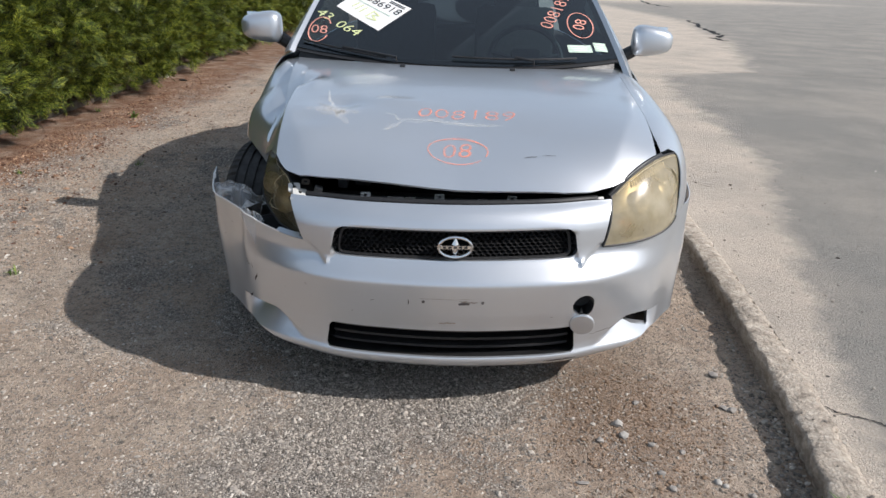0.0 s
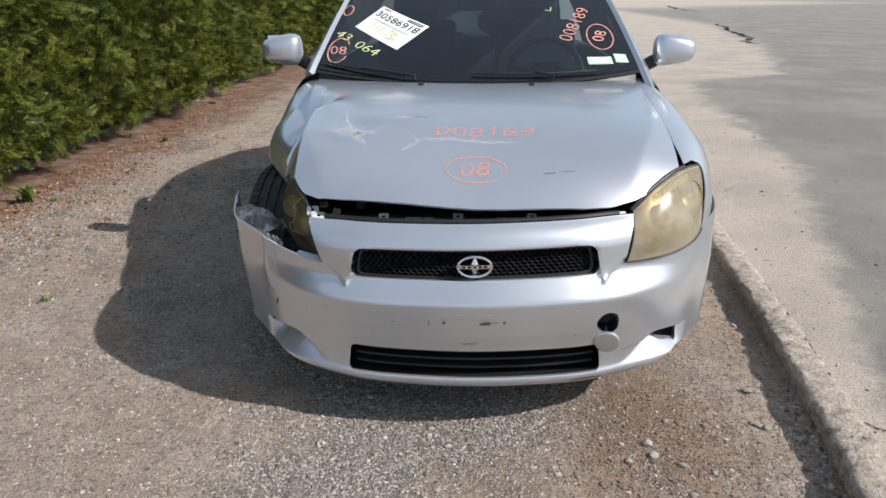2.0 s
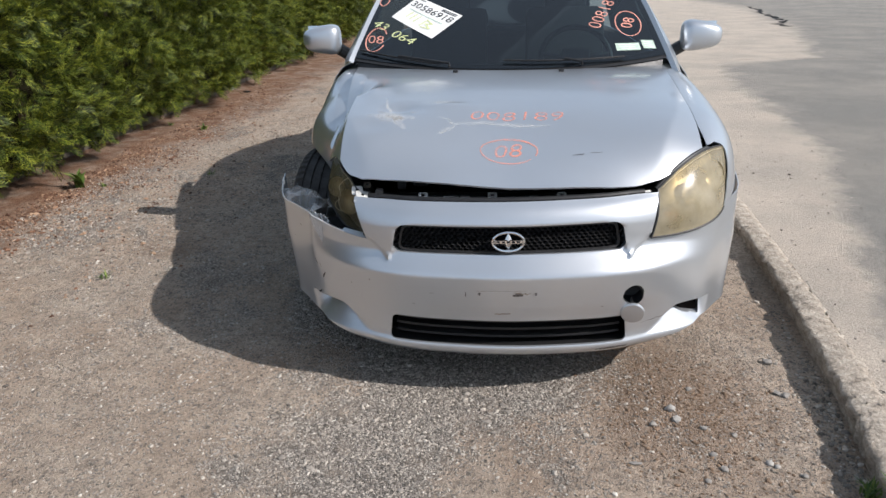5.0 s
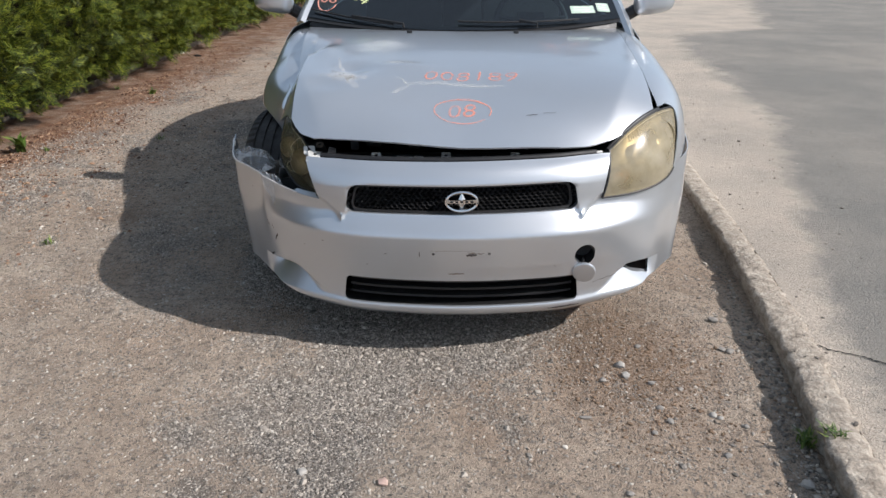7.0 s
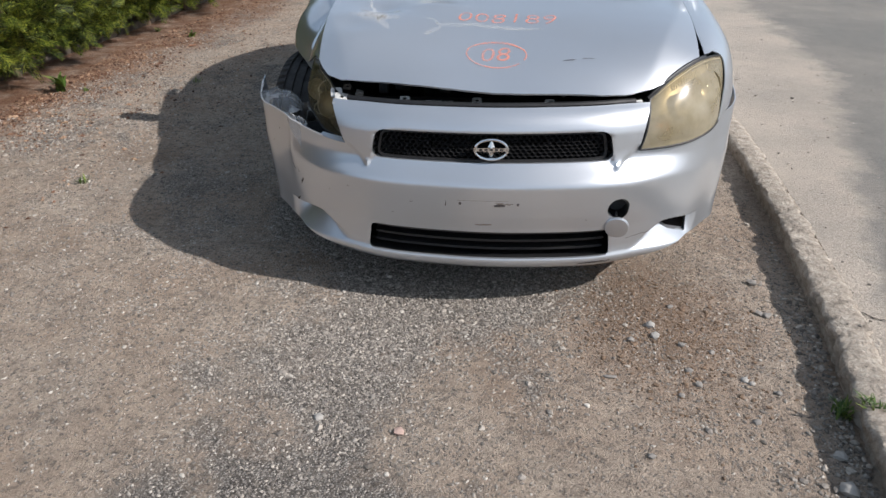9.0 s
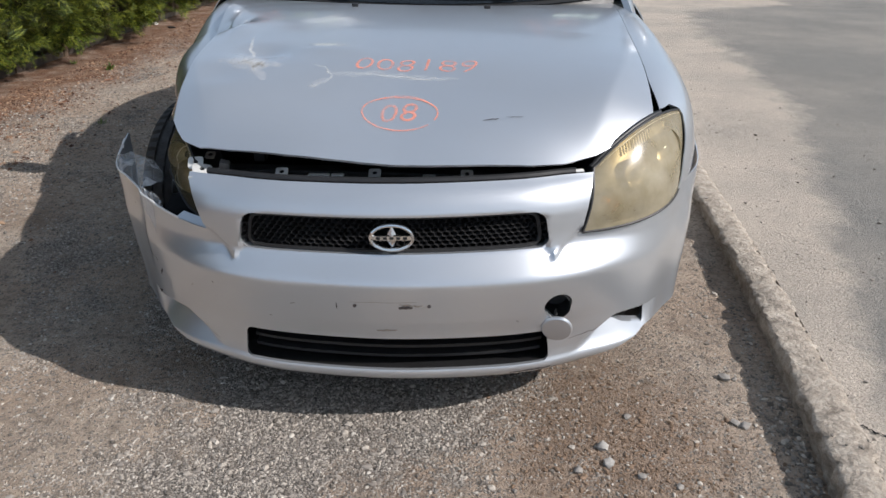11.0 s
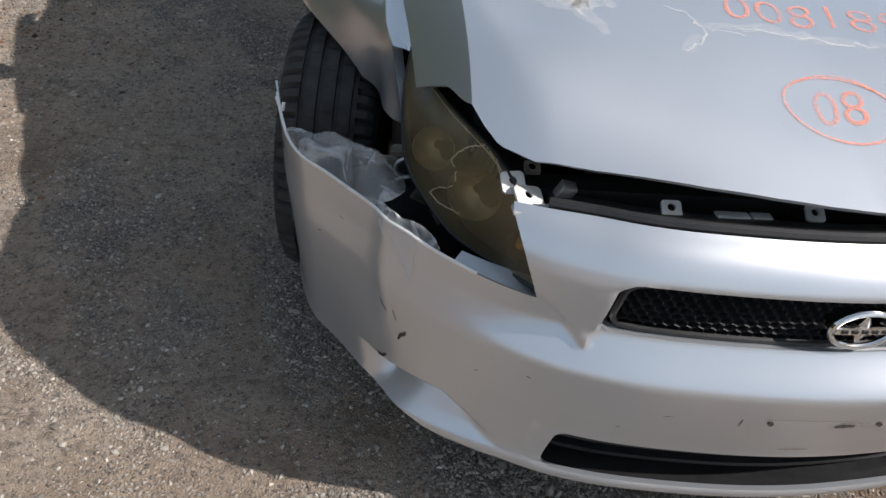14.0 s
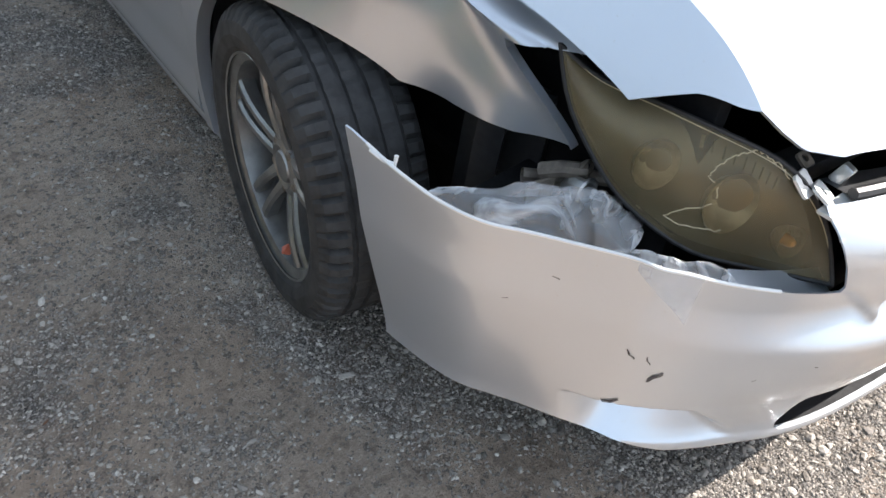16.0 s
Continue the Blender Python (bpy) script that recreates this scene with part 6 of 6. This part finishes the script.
# ---- wheels ----
def build_wheel(x, y, side, steer_deg=0.0):
    """Tyre with grooved tread, ten-spoke alloy rim; local x points out."""
    m = Matrix.Translation((x, y, 0.325)) @ pose(0, 0, 0, rz=steer_deg + (180 if side < 0 else 0)) @ Matrix.Scale(1.028, 4)
    n, r, w = 240, 0.316, 0.1075
    prof = [(w - 0.012, 0.222), (w - 0.002, 0.236), (w + 0.004, 0.258), (w + 0.001, 0.283), (w - 0.010, 0.302), (w - 0.024, 0.311), (0.066, 0.3145)]
    groove = 0.008
    mid = []
    for c in (0.055, 0.019, -0.019, -0.055):
        mid += [(c + 0.006, r), (c + 0.0045, r - groove), (c - 0.0045, r - groove), (c - 0.006, r)]
    full = prof + mid + [(-a, b) for a, b in reversed(prof)]
    vs, fs = [], []
    k = len(full)
    for i in range(n):
        a = 2 * math.pi * i / n
        for j, (px, pr) in enumerate(full):
            q = pr
            shoulder = j in (4, 5, 6) or j in (k - 5, k - 6, k - 7)
            if shoulder and i % 4 == 0:
                q -= 0.011
            if 6 < j < k - 7 and (i + int(px * 260)) % 7 == 0 and abs(px) < 0.05 and pr > r - 0.001:
                q -= 0.005
            vs.append((px, q * math.cos(a), q * math.sin(a)))
    for i in range(n):
        for j in range(k - 1):
            a, b = i * k + j, ((i + 1) % n) * k + j
            fs.append((a, a + 1, b + 1, b))
    wheel = part("wheel", moved((vs, fs), m), RUBBER, car, "worn black tyre on a dull ten-spoke alloy", 16)
    rim = turned([(0.098, 0.222), (0.100, 0.226), (0.097, 0.229), (0.090, 0.224), (0.084, 0.208), (0.03, 0.200), (-0.06, 0.205), (-0.095, 0.222)], 72)
    rim_ob = part("rim", moved(rim, m), ALLOY, wheel, "dull grey alloy rim", 35)
    part("hub", moved(turned([(0.030, 0.068), (0.060, 0.062), (0.066, 0.045), (0.060, 0.034), (0.066, 0.031), (0.068, 0.0)], 40), m), ALLOY, rim_ob, angle=30)
    for q in range(5):
        for off in (-1, 1):
            a = math.radians(90 + q * 72)
            bm = bmesh.new()
            rows = []
            for t in np.linspace(0, 1, 9):
                rad = 0.045 + 0.168 * t
                px = 0.060 + 0.026 * math.sin(t * 1.9) - 0.004 * t
                tang = off * (0.017 + 0.014 * t)
                hw = 0.0135 - 0.002 * math.sin(math.pi * t)
                deep = 0.024 + 0.010 * t
                rows.append([bm.verts.new((px + dx, rad * math.cos(a) - (tang + dt) * math.sin(a), rad * math.sin(a) + (tang + dt) * math.cos(a))) for dx, dt in ((0, -hw * 0.55), (0, hw * 0.55), (-0.006, hw), (-deep, hw * 0.8), (-deep, -hw * 0.8), (-0.006, -hw))])
            for u, v in zip(rows, rows[1:]):
                for i in range(6):
                    bm.faces.new((u[i], v[i], v[(i + 1) % 6], u[(i + 1) % 6]))
            bmesh.ops.transform(bm, matrix=m, verts=bm.verts)
            part("spoke", bm, ALLOY, rim_ob, angle=30)
        a = math.radians(54 + q * 72)
        part("wheel_nut", moved(turned([(0.045, 0.011), (0.062, 0.011), (0.065, 0.007), (0.065, 0.0)], 6), m @ Matrix.Translation((0, 0.052 * math.cos(a), 0.052 * math.sin(a)))), RUST, rim_ob, angle=20)
    part("brake_disc", moved(turned([(0.028, 0.05), (0.030, 0.140), (0.012, 0.142), (0.010, 0.05)], 48), m), RUST, wheel, "dull steel brake disc")
    part("caliper", box((0.06, 0.07, 0.14), (0, 0, 0), 0.015, m @ Matrix.Translation((0.02, 0.125, 0.02))), RUST, wheel)
    # near-black disc closes the rim: shade behind the spokes as colour
    part("wheel_back", moved(turned([(-0.03, 0.0), (-0.03, 0.21)], 32), m), MATT, wheel)


build_wheel(-0.775, 0.945, -1, -5.0)
build_wheel(0.752, 0.945, 1, -2.0)
build_wheel(-0.752, 3.645, -1)
build_wheel(0.752, 3.645, 1)

# wheel houses, engine bay, underside: near-black colour stands for the shade in these hollows
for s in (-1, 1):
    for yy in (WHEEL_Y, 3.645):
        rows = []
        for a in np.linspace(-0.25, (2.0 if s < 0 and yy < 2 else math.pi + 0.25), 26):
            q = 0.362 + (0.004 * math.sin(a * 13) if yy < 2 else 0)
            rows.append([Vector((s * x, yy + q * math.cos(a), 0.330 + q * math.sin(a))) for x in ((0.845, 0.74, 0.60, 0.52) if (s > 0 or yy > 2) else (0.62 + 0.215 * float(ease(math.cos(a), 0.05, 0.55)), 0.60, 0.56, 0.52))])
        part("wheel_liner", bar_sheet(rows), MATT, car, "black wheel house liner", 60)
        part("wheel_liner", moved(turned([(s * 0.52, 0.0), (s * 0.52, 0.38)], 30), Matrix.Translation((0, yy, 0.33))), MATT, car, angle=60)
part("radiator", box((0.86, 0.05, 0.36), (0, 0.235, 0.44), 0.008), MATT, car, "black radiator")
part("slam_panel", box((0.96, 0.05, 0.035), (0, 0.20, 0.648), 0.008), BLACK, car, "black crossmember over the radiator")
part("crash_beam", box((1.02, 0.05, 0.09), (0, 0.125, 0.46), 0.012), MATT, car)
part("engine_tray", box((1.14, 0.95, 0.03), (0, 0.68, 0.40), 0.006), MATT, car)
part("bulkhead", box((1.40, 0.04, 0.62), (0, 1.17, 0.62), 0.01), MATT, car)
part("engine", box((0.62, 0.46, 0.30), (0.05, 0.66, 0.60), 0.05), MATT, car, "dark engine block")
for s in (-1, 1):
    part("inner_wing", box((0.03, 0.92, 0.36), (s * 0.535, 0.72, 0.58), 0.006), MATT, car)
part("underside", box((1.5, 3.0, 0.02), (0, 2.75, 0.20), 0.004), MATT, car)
# added sheet: keeps sun and the view of the ground out of the intake
floor_rows = [[on_bumper(x, 0.208, -0.006), on_bumper(x, 0.208, -0.006) + Vector((0, 0.05, -0.008)), on_bumper(x, 0.208, 0.0) + Vector((0, 0.34, -0.012))] for x in np.linspace(-0.43, 0.43, 40)]
part("intake_blocker", bar_sheet(floor_rows), BLACK, bumper, "added black sheet that closes the intake behind the lip", 60)
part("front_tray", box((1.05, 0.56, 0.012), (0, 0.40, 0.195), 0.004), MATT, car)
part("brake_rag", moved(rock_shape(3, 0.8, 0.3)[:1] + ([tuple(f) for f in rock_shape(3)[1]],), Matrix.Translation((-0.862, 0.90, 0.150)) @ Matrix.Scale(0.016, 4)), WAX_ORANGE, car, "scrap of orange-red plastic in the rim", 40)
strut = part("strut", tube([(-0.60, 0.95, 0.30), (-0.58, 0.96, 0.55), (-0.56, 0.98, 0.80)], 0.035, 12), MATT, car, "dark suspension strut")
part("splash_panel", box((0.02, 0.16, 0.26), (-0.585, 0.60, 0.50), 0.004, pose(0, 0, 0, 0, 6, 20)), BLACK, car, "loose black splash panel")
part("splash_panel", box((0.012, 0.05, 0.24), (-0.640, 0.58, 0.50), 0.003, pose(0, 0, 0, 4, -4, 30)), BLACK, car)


# ---- the torn corner: seal, clips, brackets, film, loose bits ----
seal = [on_bumper(x, 0.688, -0.004) + Vector((0, 0.008, 0.006)) for x in np.linspace(-0.492, 0.466, 60)]
part("bumper_seal", tube(seal, 0.0085, 8), BLACK, bumper, "grey-black rubber strip along the bumper's top edge")
inner_lip = [[on_bumper(x, 0.689, -0.002), on_bumper(x, 0.690, -0.008) + Vector((0, 0.050, -0.004))] for x in np.linspace(-0.490, 0.478, 50)]
part("bumper_flange", bar_sheet(inner_lip), BLACK, bumper, angle=60)


def plate_with_hole(w, h, r, at, turn, material, name, parent, label="", t=0.004):
    """A small tab with rounded top and a hole through it."""
    n = 20
    outer, inner = [], []
    for k in range(n):
        a = 2 * math.pi * k / n
        ox, oz = w / 2 * max(-1, min(1, 1.35 * math.cos(a))), h / 2 * max(-1, min(1, 1.2 * math.sin(a)))
        outer.append((ox, oz))
        inner.append((r * math.cos(a), r * math.sin(a) + h * 0.08))
    vs = [(x, y, z) for y in (0, t) for ring in (outer, inner) for x, z in ring]
    fs = []
    for k in range(n):
        q = (k + 1) % n
        fs += [(k, q, n + q, n + k), (2 * n + k, 3 * n + k, 3 * n + q, 2 * n + q), (k, 2 * n + k, 2 * n + q, q), (n + k, n + q, 3 * n + q, 3 * n + k)]
    part(name, moved((vs, fs), Matrix.Translation(at) @ turn), material, parent, label, 30)


for x in (-0.276, -0.052, 0.17):
    plate_with_hole(0.030, 0.026, 0.006, (x, 0.105 + 0.03 * x, 0.688), pose(0, 0, 0, -55), TAB, "clip_tab", car, "bare metal tab with a hole")
for x, w in ((-0.185, 0.05), (-0.14, 0.03), (0.08, 0.03)):
    part("clip_strip", box((w, 0.016, 0.004), (x, 0.098 + 0.03 * x, 0.684), 0.001), TAB, car)
# lamp bracket by the gap
plate_with_hole(0.036, 0.034, 0.006, (-0.500, 0.140, 0.692), pose(0, 0, 0, -50, 0, 12), TAB, "lamp_bracket", car, "pale metal lamp bracket")
plate_with_hole(0.046, 0.036, 0.006, (-0.478, 0.120, 0.682), pose(0, 0, 0, -62, 12, 18), TAB, "lamp_bracket", car, "pale metal lamp bracket")
part("bracket_rail", box((0.105, 0.022, 0.006), (-0.452, 0.102, 0.673), 0.002, pose(0, 0, 0, 0, -4, 2)), TAB, car, "pale metal rail")
part("bracket_tab", box((0.024, 0.018, 0.028), (-0.425, 0.130, 0.688), 0.003, pose(0, 0, 0, 20, 15, 10)), STEEL, car)
plate_with_hole(0.024, 0.022, 0.006, (-0.470, 0.165, 0.705), pose(0, 0, 0, -60), RUST, "clip_tab", car)
part("bracket_rail", box((0.075, 0.014, 0.005), (0.415, 0.128, 0.694), 0.002, pose(0, 0, 0, 0, -5, 6)), WHITE, car)
# dim bits in the gap under the hood's edge
for k, (x, y, z, sx, sz) in enumerate(((-0.36, 0.22, 0.70, 0.03, 0.05), (-0.30, 0.24, 0.70, 0.05, 0.035), (-0.16, 0.25, 0.70, 0.04, 0.05), (0.0, 0.24, 0.70, 0.05, 0.04), (0.22, 0.24, 0.695, 0.04, 0.035))):
    part("latch_part", box((sx, 0.03, sz), (x, y, z), 0.006, pose(0, 0, 0, 10 * k, 6 * k, 15 * k)), BLACK, car)


# crushed bracketry in the open corner
for k, (p, q, r, mat) in enumerate((((-0.625, 0.40, 0.560), (-0.640, 0.355, 0.585), 0.016, STEEL), ((-0.60, 0.42, 0.555), (-0.565, 0.36, 0.575), 0.011, RUST), ((-0.655, 0.44, 0.575), (-0.61, 0.39, 0.590), 0.013, RUST),
                                    ((-0.58, 0.37, 0.53), (-0.60, 0.33, 0.56), 0.014, STEEL), ((-0.66, 0.47, 0.55), (-0.59, 0.43, 0.535), 0.012, RUST))):
    b = part("bent_bracket", tube([p, tuple((a + c) / 2 + 0.006 * (i - 1) for i, (a, c) in enumerate(zip(p, q))), q], r, 9, False), mat, car, "bent dirty metal bracket")
    part("bracket_ring", tube([Vector(q) + Vector((r * 1.15 * math.cos(a), 0.004, r * 1.15 * math.sin(a))) for a in np.linspace(0, 6.283, 14)], 0.0035, 5, False), mat, b)
for k, (x, y, z, w, d, h) in enumerate(((-0.645, 0.37, 0.545, 0.05, 0.006, 0.05), (-0.60, 0.345, 0.545, 0.045, 0.006, 0.045), (-0.575, 0.31, 0.535, 0.05, 0.005, 0.04), (-0.67, 0.42, 0.55, 0.05, 0.006, 0.05))):
    part("bent_plate", box((w, d, h), (x, y, z), 0.002, pose(0, 0, 0, 25 - 18 * k, 30 * k, 40 - 25 * k)), (STEEL, RUST)[k % 2], car, "bent metal plate")
# near-black board fills the open corner, shade put into its colour
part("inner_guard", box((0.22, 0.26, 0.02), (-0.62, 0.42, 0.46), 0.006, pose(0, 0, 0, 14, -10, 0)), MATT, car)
part("amber_marker", box((0.040, 0.014, 0.010), (-0.522, 0.140, 0.534), 0.004, pose(0, 0, 0, 0, 10, 30)), AMBER, car, "broken amber marker piece")
part("bumper_inner", bar_sheet([[on_bumper(x, 0.545 + 0.016 * t, -0.012 - 0.04 * t) for t in (0, 0.5, 1)] for x in np.linspace(-0.60, -0.47, 10)]), PAINT, car, "silver inner edge of the bumper", 60)


def torn_edge(y):
    """Height of the torn bumper's upper edge, as cut above."""
    return float(np.interp(y, [0.02, 0.10, 0.20, 0.28, 0.36, 0.44, 0.52, 0.57, 0.60], [0.556, 0.575, 0.590, 0.586, 0.587, 0.594, 0.606, 0.618, 0.624]))


_edge = []
for _x in np.linspace(-0.55, -0.872, 120):
    _p = on_bumper(_x, 0.60, 0.0)
    _e = on_bumper(_x, torn_edge(_p.y), 0.0)
    if _e.y < 0.575:
        _edge.append(_e)


def edge_at(t):
    q = t * (len(_edge) - 1)
    i = min(int(q), len(_edge) - 2)
    return _edge[i].lerp(_edge[i + 1], q - i)


def film_sheet(t0, t1, deep, rise, seed, n=46, m=18):
    """Crumpled film that starts on the torn edge and puffs up inwards."""
    rows = []
    for i in range(n):
        a = i / (n - 1)
        e = edge_at(t0 + (t1 - t0) * a)
        row = []
        for j in range(m):
            b = j / (m - 1)
            env = math.sin(math.pi * min(1, max(0.0, a))) ** 0.6
            p = e + Vector((deep * b * env, -0.02 * b * env, rise * env * math.sin(math.pi * (0.12 + 0.78 * b) if b > 0 else 0)))
            k = 0.007 * env * (1 if b > 0 else 0)
            p += Vector((k * wobble(p, 21, seed), k * wobble(p, 23, seed + 3), 1.5 * k * wobble(p, 27, seed + 7) + k * abs(wobble(p, 45, seed + 5))))
            row.append(p)
        rows.append(row)
    return bar_sheet(rows)


film = part("plastic_film", film_sheet(0.50, 0.93, 0.115, 0.060, 1.0), FILM, car, "crumpled clear plastic film taped over the torn corner", 70)
part("film_flap", film_sheet(0.20, 0.54, 0.034, 0.020, 4.0, 30, 10), FILM, film, "narrow flap of clear film", 70)
part("film_tape", bar_sheet([[on_bumper(x, z0 + (torn_edge(on_bumper(x, 0.6).y) - z0) * t, 0.0022 + 0.0012 * wobble((x, t, 0), 30)) for t in np.linspace(0, 1, 12)] for x, z0 in zip(np.linspace(-0.636, -0.690, 14), np.linspace(0.50, 0.575, 14))]), TAPE, film, "clear tape stuck to the outside", 70)
edge_line = [edge_at(t) + Vector((0, 0, 0.001)) for t in np.linspace(0.02, 1.0, 70)]
part("torn_edge", tube(edge_line, 0.0028, 6), WHITE, bumper, "pale torn plastic edge")
tip = edge_at(1.0)
part("broken_hook", tube([tip + Vector((0.0, -0.01, -0.004)), tip + Vector((0.008, -0.034, -0.010)), tip + Vector((0.016, -0.050, -0.010)), tip + Vector((0.018, -0.050, 0.004))], 0.0035, 7), WHITE, bumper, "broken white mounting hook")
# fittings on the lot: open crack beside the kerb, broken edge of the asphalt
def ground_crack(pts, width, seed, label):
    rnd = random.Random(seed)
    vs, fs = [], []
    for (x0, y0), (x1, y1) in zip(pts, pts[1:]):
        for k in range(8):
            t = k / 8
            d = Vector((x1 - x0, y1 - y0, 0)).normalized()
            side = Vector((-d.y, d.x, 0))
            c = Vector((x0 + (x1 - x0) * t, y0 + (y1 - y0) * t, 0)) + side * rnd.uniform(-0.5, 0.5) * width
            w = width * rnd.uniform(0.25, 1.0)
            z = KERB_TOP - 0.012 + 0.012 * noise.noise(Vector((c.x, c.y, 3)) * 0.7) + 0.004 * noise.noise(Vector((c.x, c.y, 3)) * 3) + 0.0035
            vs += [c + side * w / 2 + Vector((0, 0, z)), c - side * w / 2 + Vector((0, 0, z))]
    fs = [(2 * i, 2 * i + 1, 2 * i + 3, 2 * i + 2) for i in range(len(vs) // 2 - 1)]
    tagged(part("asphalt_crack", (vs, fs), MATT, angle=0), label, "crack", kind="structure")


ground_crack([(1.20, -0.02), (1.22, -0.05), (1.30, -0.08), (1.36, -0.13), (1.50, -0.20)], 0.010, 1, "dark open crack in the asphalt by the kerb")
ground_crack([(7.3, 17.4), (7.4, 18.5), (8.2, 20.2), (8.4, 21.5), (8.9, 23.9), (9.9, 27.8), (10.4, 31.1)], 0.26, 2, "broken dark edge of the asphalt")
ground_crack([(16.1, 52.6), (17.2, 61.7), (21.3, 82.0)], 0.5, 4, "far broken edge of the asphalt")
ground_crack([(3.3, 9.6), (4.7, 9.9), (6.5, 9.75), (10.0, 9.9), (14.0, 10.4)], 0.02, 3, "dark crack across the asphalt")
